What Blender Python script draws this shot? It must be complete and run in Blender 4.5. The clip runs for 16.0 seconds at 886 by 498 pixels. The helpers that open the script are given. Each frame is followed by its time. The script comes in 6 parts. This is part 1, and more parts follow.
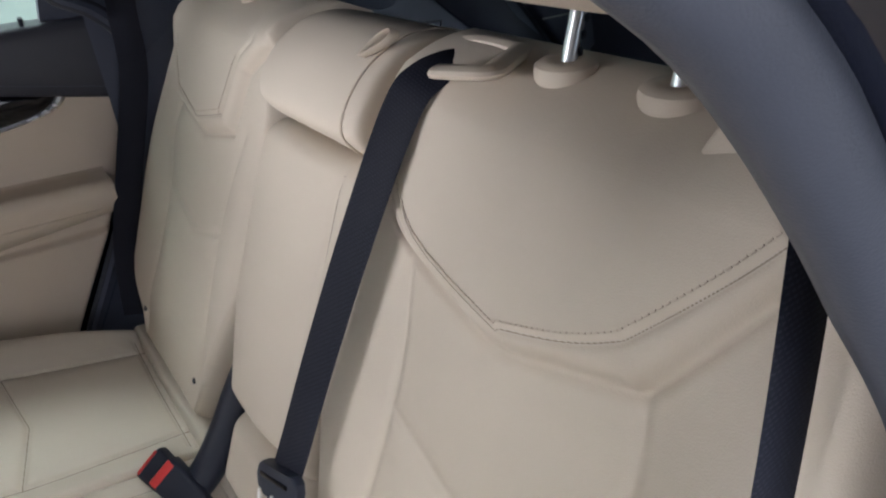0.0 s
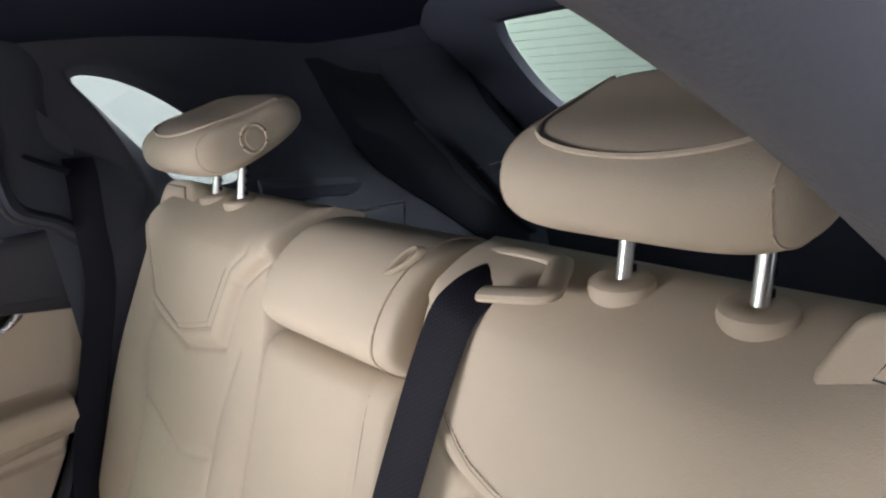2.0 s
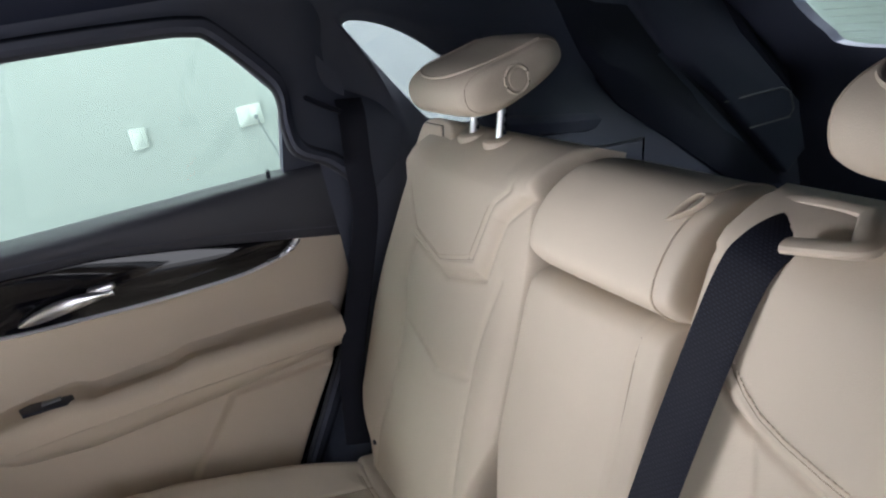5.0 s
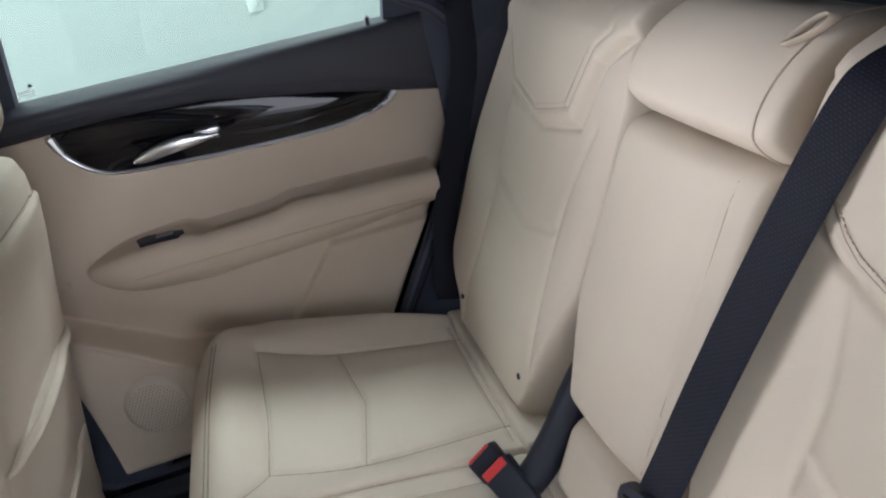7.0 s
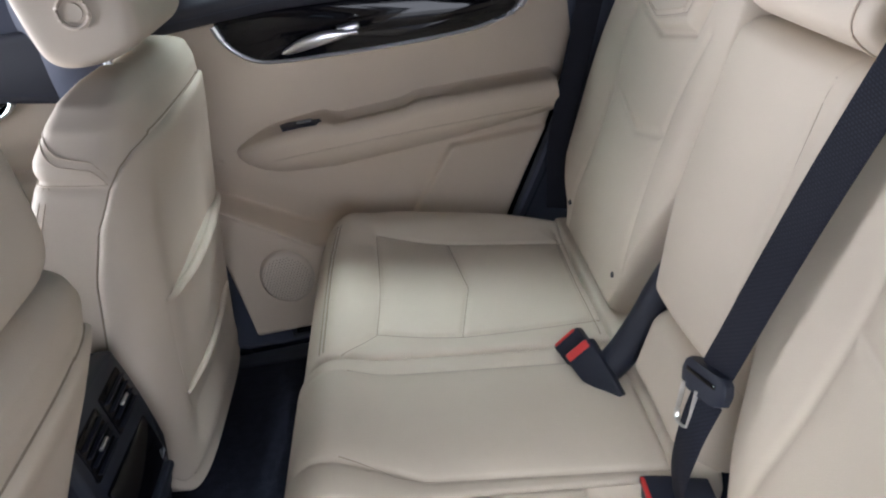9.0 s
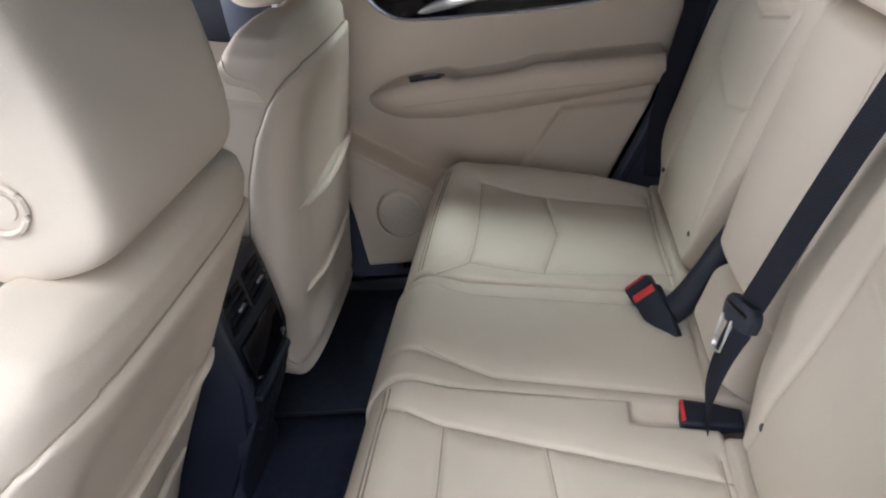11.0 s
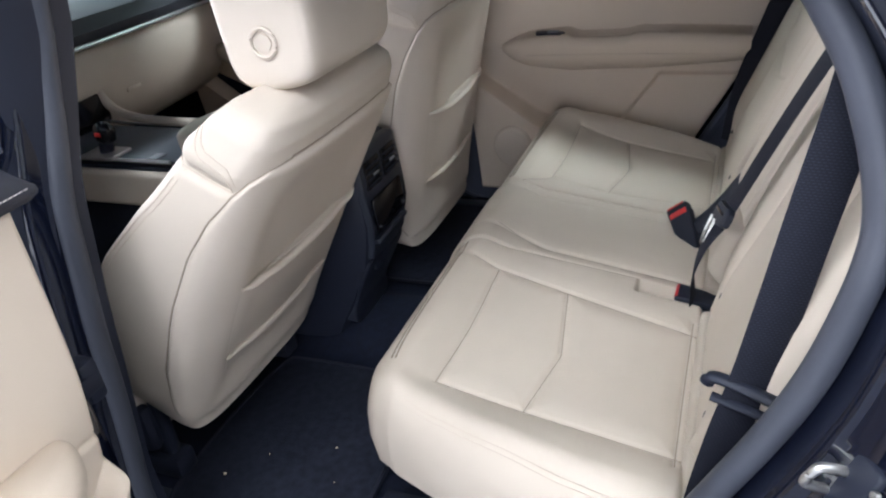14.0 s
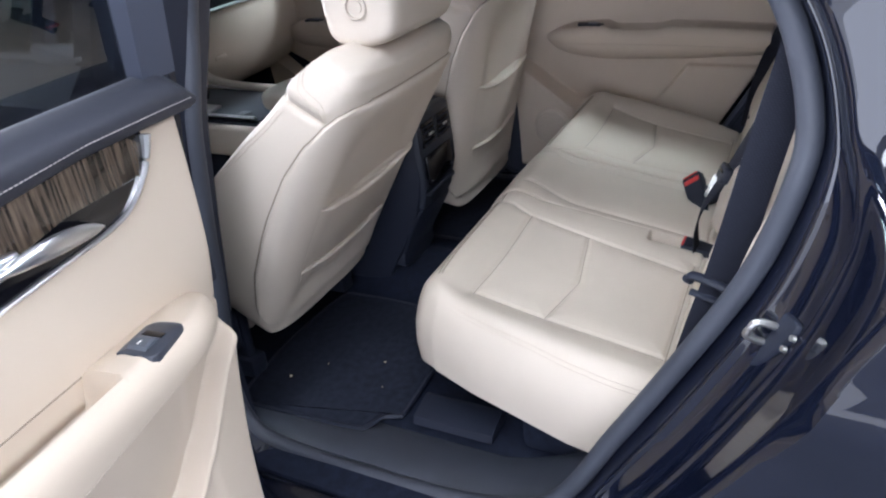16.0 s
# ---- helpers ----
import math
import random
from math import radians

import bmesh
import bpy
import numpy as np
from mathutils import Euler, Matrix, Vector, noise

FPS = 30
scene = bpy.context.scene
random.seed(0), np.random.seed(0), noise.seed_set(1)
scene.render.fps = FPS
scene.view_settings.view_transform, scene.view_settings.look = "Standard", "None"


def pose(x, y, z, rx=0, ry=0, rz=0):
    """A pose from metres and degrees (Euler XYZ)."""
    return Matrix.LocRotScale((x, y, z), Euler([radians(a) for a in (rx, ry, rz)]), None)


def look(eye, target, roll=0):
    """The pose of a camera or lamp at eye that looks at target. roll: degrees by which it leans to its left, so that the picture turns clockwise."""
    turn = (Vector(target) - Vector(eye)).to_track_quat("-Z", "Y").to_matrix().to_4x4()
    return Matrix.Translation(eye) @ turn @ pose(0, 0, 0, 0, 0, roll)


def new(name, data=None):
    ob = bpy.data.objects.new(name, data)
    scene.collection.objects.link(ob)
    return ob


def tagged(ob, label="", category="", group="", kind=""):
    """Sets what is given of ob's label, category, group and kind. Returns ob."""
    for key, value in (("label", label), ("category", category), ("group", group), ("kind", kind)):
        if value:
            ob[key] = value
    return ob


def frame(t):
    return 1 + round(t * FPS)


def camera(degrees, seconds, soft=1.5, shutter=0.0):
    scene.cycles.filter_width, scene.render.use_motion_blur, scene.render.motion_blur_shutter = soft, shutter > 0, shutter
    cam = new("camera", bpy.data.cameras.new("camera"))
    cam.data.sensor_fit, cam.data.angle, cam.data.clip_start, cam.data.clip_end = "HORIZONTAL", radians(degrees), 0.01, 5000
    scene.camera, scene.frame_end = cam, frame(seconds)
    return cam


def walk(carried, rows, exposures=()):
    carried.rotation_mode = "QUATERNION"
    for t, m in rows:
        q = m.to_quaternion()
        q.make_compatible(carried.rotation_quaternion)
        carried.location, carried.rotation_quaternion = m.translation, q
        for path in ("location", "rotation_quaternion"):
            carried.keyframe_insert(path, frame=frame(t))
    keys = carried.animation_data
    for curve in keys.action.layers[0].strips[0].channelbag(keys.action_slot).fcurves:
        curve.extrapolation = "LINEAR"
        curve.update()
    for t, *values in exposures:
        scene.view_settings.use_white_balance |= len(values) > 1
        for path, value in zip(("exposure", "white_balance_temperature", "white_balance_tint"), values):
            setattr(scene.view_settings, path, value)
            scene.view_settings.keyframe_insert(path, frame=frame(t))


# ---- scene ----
cam = camera(63.4, 16.0, soft=2.2)
PATH = [
    (0, (-0.705, 0.155, 1.423), (0.788, -0.796, 0.49), -4.6),
    (0.5, (-0.661, 0.163, 1.431), (0.814, -0.906, 0.606), -4.9),
    (1, (-0.637, 0.172, 1.452), (0.816, -1.0, 0.735), -5.4),
    (1.5, (-0.62, 0.186, 1.467), (0.832, -1.035, 0.834), -6.2),
    (2, (-0.607, 0.196, 1.478), (0.868, -1.027, 0.906), -6.9),
    (2.5, (-0.593, 0.214, 1.488), (0.934, -0.959, 0.951), -7.9),
    (3, (-0.58, 0.23, 1.495), (1.002, -0.877, 0.972), -8.5),
    (3.5, (-0.572, 0.244, 1.5), (1.07, -0.771, 0.976), -9.0),
    (4, (-0.57, 0.259, 1.501), (1.127, -0.652, 0.962), -9.4),
    (4.2, (-0.574, 0.266, 1.507), (1.14, -0.6, 0.948), -9.8),
    (6.3, (-0.583, 0.261, 1.479), (1.167, -0.211, 0.633), -11.2),
    (6.5, (-0.581, 0.248, 1.453), (1.18, -0.172, 0.602), -11.6),
    (7, (-0.592, 0.247, 1.442), (1.162, -0.092, 0.542), -11.8),
    (7.5, (-0.606, 0.244, 1.429), (1.143, -0.01, 0.493), -12.0),
    (8, (-0.631, 0.246, 1.427), (1.111, 0.078, 0.46), -12.2),
    (8.5, (-0.663, 0.247, 1.42), (1.078, 0.181, 0.437), -12.4),
    (9, (-0.704, 0.246, 1.413), (1.038, 0.283, 0.43), -12.1),
    (11.3, (-0.912, 0.191, 1.423), (0.788, 0.593, 0.449), -10.2),
    (11.5, (-0.935, 0.173, 1.425), (0.757, 0.606, 0.449), -10.0),
    (12, (-0.99, 0.128, 1.425), (0.675, 0.634, 0.44), -9.5),
    (12.5, (-1.051, 0.104, 1.431), (0.59, 0.679, 0.443), -9.1),
    (13, (-1.151, 0.104, 1.439), (0.471, 0.727, 0.449), -8.4),
    (13.5, (-1.228, 0.078, 1.444), (0.382, 0.74, 0.461), -7.6),
    (14, (-1.27, 0.016, 1.449), (0.322, 0.736, 0.476), -7.0),
    (14.5, (-1.318, -0.037, 1.451), (0.255, 0.736, 0.488), -6.4),
    (15, (-1.36, -0.069, 1.449), (0.198, 0.744, 0.495), -6.2),
    (15.5, (-1.438, -0.07, 1.457), (0.119, 0.75, 0.506), -5.9),
    (16, (-1.526, -0.078, 1.458), (0.03, 0.737, 0.503), -5.3),
]
EXPOSURES = [(0.0, 1.88, 6350, 10), (1.0, 2.00, 6550, 10), (2.0, 2.12, 6950, 10), (2.8, 2.06, 6750, 10), (4.0, 2.00, 6500, 10), (5.5, 2.00, 6400, 10), (7.0, 2.00, 6250, 10), (9.0, 2.07, 6150, 10), (11.5, 1.88, 6200, 10), (12.5, 1.90, 6180, 10), (14.5, 1.96, 6000, 11), (16.0, 1.92, 5850, 12)]
walk(cam, [(t, look(eye, target, roll)) for t, eye, target, roll in PATH], EXPOSURES)

# ---- light: white studio bay with ceiling panels ----
world = bpy.data.worlds.new("world")
world.use_nodes = True
scene.world = world
bg = world.node_tree.nodes["Background"]
bg.inputs["Color"].default_value = (0.85, 0.88, 1.0, 1)
bg.inputs["Strength"].default_value = 0.75


def ceiling_lamp(x, y, sx, sy, power, colour=(0.96, 0.965, 1.0)):
    lamp = bpy.data.lights.new("ceiling_lamp", "AREA")
    lamp.shape, lamp.size, lamp.size_y, lamp.energy, lamp.color = "RECTANGLE", sx, sy, power, colour
    ob = new("ceiling_lamp", lamp)
    ob.matrix_world = pose(x, y, 2.93, 0, 0, 0)
    return ob


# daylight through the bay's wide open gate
sky = bpy.data.lights.new("opening_area_light", "AREA")
sky.shape, sky.size, sky.size_y, sky.energy, sky.color = "RECTANGLE", 6.0, 2.85, 25, (0.96, 0.955, 0.985)
sky_lamp = new("opening_area_light", sky)
sky_lamp.matrix_world = look((-5.0, 0.2, 1.48), (0, 0.2, 1.48))

# fill light added ahead of the car, shining in through the windscreen
front_fill = bpy.data.lights.new("opening_area_light", "AREA")
front_fill.shape, front_fill.size, front_fill.size_y, front_fill.energy, front_fill.color = "RECTANGLE", 4.5, 2.6, 370, (0.97, 0.95, 1.0)
front_fill_lamp = new("opening_area_light", front_fill)
front_fill_lamp.matrix_world = look((0.0, 6.0, 1.4), (0.0, 0.0, 1.4))

PANELS = [(-1.9, 0.6, 0.7, 3.6, 5), (-1.9, -3.4, 0.7, 2.4, 5), (1.75, -0.6, 0.5, 3.6, 22), (0.0, -2.5, 2.4, 0.5, 66), (0.0, 3.6, 2.4, 0.5, 40), (-3.3, 0.4, 0.7, 3.6, 5)]
for lx, ly, sx, sy, power in PANELS:
    ceiling_lamp(lx, ly, sx, sy, power)


# ---- materials ----
def material(name, colour, rough=0.5, metal=0.0, grain=0.0, grain_size=900.0, vary=0.08, vary_size=6.0, coat=0.0, spec=0.5, sheen=0.0, wrinkle=0.0):
    m = bpy.data.materials.new(name)
    m.use_nodes = True
    nt = m.node_tree
    b = nt.nodes["Principled BSDF"]
    b.inputs["Roughness"].default_value, b.inputs["Metallic"].default_value = rough, metal
    b.inputs["Coat Weight"].default_value, b.inputs["Specular IOR Level"].default_value = coat, spec
    b.inputs["Sheen Weight"].default_value = sheen
    tc = nt.nodes.new("ShaderNodeTexCoord")
    big = nt.nodes.new("ShaderNodeTexNoise")
    big.inputs["Scale"].default_value, big.inputs["Detail"].default_value = vary_size, 5
    nt.links.new(tc.outputs["Object"], big.inputs["Vector"])
    ramp = nt.nodes.new("ShaderNodeMapRange")
    ramp.inputs["From Min"].default_value, ramp.inputs["From Max"].default_value = 0.3, 0.7
    ramp.inputs["To Min"].default_value, ramp.inputs["To Max"].default_value = 1 - vary, 1 + vary
    nt.links.new(big.outputs["Fac"], ramp.inputs["Value"])
    mul = nt.nodes.new("ShaderNodeVectorMath")
    mul.operation = "SCALE"
    mul.inputs[0].default_value = colour
    nt.links.new(ramp.outputs["Result"], mul.inputs["Scale"])
    nt.links.new(mul.outputs["Vector"], b.inputs["Base Color"])
    rr = nt.nodes.new("ShaderNodeMapRange")
    rr.inputs["From Min"].default_value, rr.inputs["From Max"].default_value = 0.3, 0.7
    rr.inputs["To Min"].default_value, rr.inputs["To Max"].default_value = max(0.0, rough * 0.9), min(1.0, rough * 1.1)
    nt.links.new(big.outputs["Fac"], rr.inputs["Value"])
    nt.links.new(rr.outputs["Result"], b.inputs["Roughness"])
    if grain:
        cell = nt.nodes.new("ShaderNodeTexVoronoi")
        cell.inputs["Scale"].default_value = grain_size
        nt.links.new(tc.outputs["Object"], cell.inputs["Vector"])
        bump = nt.nodes.new("ShaderNodeBump")
        bump.inputs["Strength"].default_value, bump.inputs["Distance"].default_value = grain, 0.0006
        nt.links.new(cell.outputs["Distance"], bump.inputs["Height"])
        nt.links.new(bump.outputs["Normal"], b.inputs["Normal"])
        if wrinkle:
            fold = nt.nodes.new("ShaderNodeTexNoise")
            fold.inputs["Scale"].default_value, fold.inputs["Detail"].default_value, fold.inputs["Distortion"].default_value = 22.0, 4, 0.6
            nt.links.new(tc.outputs["Object"], fold.inputs["Vector"])
            soft = nt.nodes.new("ShaderNodeBump")
            soft.inputs["Strength"].default_value, soft.inputs["Distance"].default_value = wrinkle, 0.006
            nt.links.new(fold.outputs["Fac"], soft.inputs["Height"])
            nt.links.new(soft.outputs["Normal"], bump.inputs["Normal"])
    return m


LEATHER = material("beige_leather", (0.560, 0.488, 0.402), 0.58, 0, 0.25, 900, 0.05, 5, wrinkle=0.12, spec=0.22)
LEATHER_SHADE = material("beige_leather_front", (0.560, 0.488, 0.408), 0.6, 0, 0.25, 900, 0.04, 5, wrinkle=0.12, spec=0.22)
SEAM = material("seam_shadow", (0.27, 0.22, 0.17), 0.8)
THREAD = material("tan_thread", (0.54, 0.46, 0.37), 0.8)
PALE_THREAD = material("pale_thread", (0.50, 0.46, 0.46), 0.8)
BEIGE_PLASTIC = material("beige_plastic", (0.58, 0.50, 0.41), 0.55, 0, 0.2, 1200, 0.03)
BEIGE_DOOR = material("beige_door_trim", (0.565, 0.475, 0.378), 0.58, 0, 0.25, 1000, 0.03, spec=0.25)
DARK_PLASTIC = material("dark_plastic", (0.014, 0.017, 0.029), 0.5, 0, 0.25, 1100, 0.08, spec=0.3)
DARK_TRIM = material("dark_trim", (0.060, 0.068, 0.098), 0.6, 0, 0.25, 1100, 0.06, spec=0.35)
SILL_PLASTIC = material("sill_plastic", (0.038, 0.042, 0.055), 0.32, 0, 0.3, 1000, 0.1, 9)
DARK_LEATHER = material("dark_leather", (0.040, 0.042, 0.054), 0.5, 0, 0.35, 800, 0.06, spec=0.35)
HEADLINER = material("black_headliner", (0.018, 0.023, 0.045), 0.95, 0, 0.3, 700, 0.06, 8, spec=0.2)
CARPET = material("black_carpet", (0.012, 0.015, 0.027), 1.0, 0, 0.9, 350, 0.25, 60, spec=0.1)
MAT_CARPET = material("floor_mat_carpet", (0.019, 0.022, 0.034), 1.0, 0, 0.9, 350, 0.25, 60, spec=0.1)
RUBBER = material("seal_rubber", (0.042, 0.046, 0.060), 0.5, 0, 0.15, 900, 0.1, 10, spec=0.4)
CHROME = material("satin_chrome", (0.88, 0.88, 0.90), 0.30, 1.0, 0, vary=0.03)
STEEL = material("zinc_steel", (0.62, 0.61, 0.58), 0.38, 1.0, 0, vary=0.12, vary_size=60)
PIANO = material("gloss_black", (0.004, 0.004, 0.006), 0.07, 0, 0, vary=0.0, coat=0.1, spec=0.35)
PAINT = material("black_paint", (0.004, 0.0055, 0.013), 0.05, 0, 0, vary=0.0, coat=0.7, spec=0.5)
RED = material("red_plastic", (0.55, 0.03, 0.03), 0.4)
GREY_PLASTIC = material("grey_plastic", (0.16, 0.17, 0.19), 0.45)
VENT_GREY = material("vent_panel_grey", (0.020, 0.024, 0.036), 0.35)
CONSOLE = material("console_grey", (0.075, 0.085, 0.105), 0.4)
WALL = material("white_wall_paint", (0.34, 0.35, 0.34), 0.9, 0, 0.1, 300, 0.02, 3)
PLATE = material("pale_wall_plate", (0.53, 0.54, 0.52), 0.6)
WHITE_PLASTIC = material("white_plate", (0.80, 0.80, 0.76), 0.5)
CONCRETE = material("sealed_concrete", (0.055, 0.059, 0.074), 0.6, 0, 0.1, 200, 0.2, 3)
CRUMB = material("crumb", (0.75, 0.62, 0.42), 0.9)


def wood_material():
    m = material("zebra_wood", (0.09, 0.055, 0.035), 0.25, 0, 0, coat=0.5)
    nt = m.node_tree
    b = nt.nodes["Principled BSDF"]
    tc = nt.nodes.new("ShaderNodeTexCoord")
    mp = nt.nodes.new("ShaderNodeMapping")
    mp.inputs["Scale"].default_value = (60, 60, 4)
    ns = nt.nodes.new("ShaderNodeTexNoise")
    ns.inputs["Scale"].default_value, ns.inputs["Detail"].default_value = 3.0, 6
    cr = nt.nodes.new("ShaderNodeValToRGB")
    cr.color_ramp.elements[0].position, cr.color_ramp.elements[0].color = 0.38, (0.006, 0.0045, 0.004, 1)
    cr.color_ramp.elements[1].position, cr.color_ramp.elements[1].color = 0.64, (0.120, 0.088, 0.064, 1)
    nt.links.new(tc.outputs["Object"], mp.inputs["Vector"])
    nt.links.new(mp.outputs["Vector"], ns.inputs["Vector"])
    nt.links.new(ns.outputs["Fac"], cr.inputs["Fac"])
    nt.links.new(cr.outputs["Color"], b.inputs["Base Color"])
    return m


WOOD = wood_material()


def belt_material():
    m = material("belt_webbing", (0.010, 0.012, 0.019), 0.7, 0, 0, spec=0.17)
    nt = m.node_tree
    b = nt.nodes["Principled BSDF"]
    tc = nt.nodes.new("ShaderNodeTexCoord")
    br = nt.nodes.new("ShaderNodeTexBrick")
    br.inputs["Scale"].default_value, br.inputs["Mortar Size"].default_value = 1.0, 0.03
    br.inputs["Brick Width"].default_value, br.inputs["Row Height"].default_value = 0.16, 0.10
    mp = nt.nodes.new("ShaderNodeMapping")
    mp.inputs["Scale"].default_value = (34, 34, 34)
    bump = nt.nodes.new("ShaderNodeBump")
    bump.inputs["Strength"].default_value, bump.inputs["Distance"].default_value = 0.6, 0.0014
    nt.links.new(tc.outputs["UV"], mp.inputs["Vector"])
    nt.links.new(mp.outputs["Vector"], br.inputs["Vector"])
    nt.links.new(br.outputs["Fac"], bump.inputs["Height"])
    bump.invert = True
    br.inputs["Color1"].default_value, br.inputs["Color2"].default_value, br.inputs["Mortar"].default_value = (0.022, 0.024, 0.036, 1), (0.017, 0.019, 0.029, 1), (0.010, 0.011, 0.018, 1)
    nt.links.new(br.outputs["Color"], b.inputs["Base Color"])
    nt.links.new(bump.outputs["Normal"], b.inputs["Normal"])
    return m


BELT = belt_material()


def glass_material(name, tint, shine=0.03):
    m = bpy.data.materials.new(name)
    m.use_nodes = True
    nt = m.node_tree
    nt.nodes.remove(nt.nodes["Principled BSDF"])
    out = nt.nodes["Material Output"]
    clear, gloss, mix, face, curve = (nt.nodes.new(k) for k in ("ShaderNodeBsdfTransparent", "ShaderNodeBsdfGlossy", "ShaderNodeMixShader", "ShaderNodeLayerWeight", "ShaderNodeMath"))
    fres = nt.nodes.new("ShaderNodeMath")
    clear.inputs["Color"].default_value = (*tint, 1)
    gloss.inputs["Roughness"].default_value = 0.02
    face.inputs["Blend"].default_value = 0.5
    curve.operation, curve.inputs[1].default_value = "POWER", 4.0
    fres.operation, fres.inputs[1].default_value, fres.inputs[2].default_value = "MULTIPLY_ADD", 0.8, shine
    nt.links.new(face.outputs["Facing"], curve.inputs[0])
    nt.links.new(curve.outputs[0], fres.inputs[0])
    nt.links.new(fres.outputs[0], mix.inputs["Fac"])
    nt.links.new(clear.outputs["BSDF"], mix.inputs[1])
    nt.links.new(gloss.outputs["BSDF"], mix.inputs[2])
    nt.links.new(mix.outputs["Shader"], out.inputs["Surface"])
    return m


GLASS = glass_material("clear_glass", (0.70, 0.80, 0.765))
QUARTER_GLASS = glass_material("pale_quarter_glass", (0.66, 0.71, 0.73))
DARK_GLASS = glass_material("tinted_glass", (0.34, 0.37, 0.39), 0.10)
LAMP_PANEL = bpy.data.materials.new("lamp_panel")
LAMP_PANEL.use_nodes = True
LAMP_PANEL.node_tree.nodes["Principled BSDF"].inputs["Emission Color"].default_value = (0.95, 0.98, 1.0, 1)
LAMP_PANEL.node_tree.nodes["Principled BSDF"].inputs["Emission Strength"].default_value = 2.5


# ---- mesh helpers ----
class Geo:
    """Collects vertices and faces of one mesh."""

    def __init__(self):
        self.v, self.f, self.uv = [], [], {}

    def add(self, verts, faces):
        n = len(self.v)
        self.v += [tuple(p) for p in verts]
        self.f += [tuple(i + n for i in f) for f in faces]
        return self

    def rbox(self, centre, size, r=0.004, turn=None, segs=2):
        bm = bmesh.new()
        bmesh.ops.create_cube(bm, size=1.0)
        bmesh.ops.scale(bm, vec=size, verts=bm.verts)
        r = min(r, min(size) * 0.49)
        bmesh.ops.bevel(bm, geom=list(bm.edges), offset=r, segments=segs, profile=0.5, affect="EDGES")
        m = Matrix.Translation(centre) @ (turn.to_4x4() if turn else Matrix())
        bm.transform(m)
        bm.verts.index_update()
        self.add([v.co for v in bm.verts], [[v.index for v in f.verts] for f in bm.faces])
        bm.free()
        return self

    def loft(self, rings, closed=True, caps=True):
        n, k = len(rings[0]), len(rings)
        faces = []
        for i in range(k - 1):
            for j in range(n if closed else n - 1):
                a, b = i * n + j, i * n + (j + 1) % n
                faces.append((a, b, b + n, a + n))
        if caps and closed:
            faces += [tuple(reversed(range(n))), tuple(range((k - 1) * n, k * n))]
        return self.add([p for r in rings for p in r], faces)

    def tube(self, pts, r, n=8, flat=1.0, up=None, closed=False):
        pts = [Vector(p) for p in pts]
        rings = []
        k = len(pts)
        for i, p in enumerate(pts):
            a, b = (pts[(i - 1) % k], pts[(i + 1) % k]) if closed else (pts[max(i - 1, 0)], pts[min(i + 1, k - 1)])
            t = (b - a).normalized()
            u = Vector(up) if up else (Vector((0, 0, 1)) if abs(t.z) < 0.9 else Vector((1, 0, 0)))
            s = t.cross(u).normalized()
            w = s.cross(t)
            rad = r(i / (k - 1)) if callable(r) else r
            rings.append([p + s * (math.cos(2 * math.pi * j / n) * rad) + w * (math.sin(2 * math.pi * j / n) * rad * flat) for j in range(n)])
        if closed:
            rings.append(rings[0])
        return self.loft(rings, caps=not closed)

    def ribbon(self, pts, across, width, thick):
        """A flat band along pts; across gives its width direction at each point."""
        rings = []
        start, run = len(self.v), 0.0
        for i, p in enumerate(pts):
            run += (Vector(p) - Vector(pts[max(i - 1, 0)])).length
            for j, a in enumerate((0, 0.04, 0.96, 1, 0.96, 0.04)):
                self.uv[start + i * 6 + j] = (a * width, run)
        for p, c in zip(pts, across):
            p, c = Vector(p), Vector(c).normalized()
            i = len(rings)
            a, b = Vector(pts[max(i - 1, 0)]), Vector(pts[min(i + 1, len(pts) - 1)])
            nrm = (b - a).cross(c).normalized()
            h, e = width / 2, thick / 2
            rings.append([p - c * h, p - c * (h - 0.002) + nrm * e, p + c * (h - 0.002) + nrm * e, p + c * h, p + c * (h - 0.002) - nrm * e, p - c * (h - 0.002) - nrm * e])
        return self.loft(rings)

    def cyl(self, a, b, r, n=16, r2=None):
        a, b = Vector(a), Vector(b)
        t = (b - a).normalized()
        u = t.orthogonal().normalized()
        w = t.cross(u)
        ring = lambda p, q: [p + u * (math.cos(2 * math.pi * j / n) * q) + w * (math.sin(2 * math.pi * j / n) * q) for j in range(n)]
        return self.loft([ring(a, r), ring(b, r if r2 is None else r2)])

    def slab(self, M, outline, d0, d1, bevel=0.003):
        """A plate with the outline (u, v), from depth d0 to d1, its front edge rounded."""
        n = len(outline)
        cu, cv = sum(p[0] for p in outline) / n, sum(p[1] for p in outline) / n
        inset = []
        for i, (u, v) in enumerate(outline):
            a, b = outline[i - 1], outline[(i + 1) % n]
            tu, tv = b[0] - a[0], b[1] - a[1]
            ln = math.hypot(tu, tv) or 1
            nu, nv = -tv / ln, tu / ln
            if nu * (cu - u) + nv * (cv - v) < 0:
                nu, nv = -nu, -nv
            inset.append((u + nu * bevel, v + nv * bevel))
        mid = d1 - math.copysign(bevel, d1 - d0)
        return self.loft([[M(u, v, d0) for u, v in outline], [M(u, v, mid) for u, v in outline], [M((u + p) / 2, (v + q) / 2, d1 - (d1 - mid) * 0.25) for (u, v), (p, q) in zip(outline, inset)], [M(u, v, d1) for u, v in inset]])


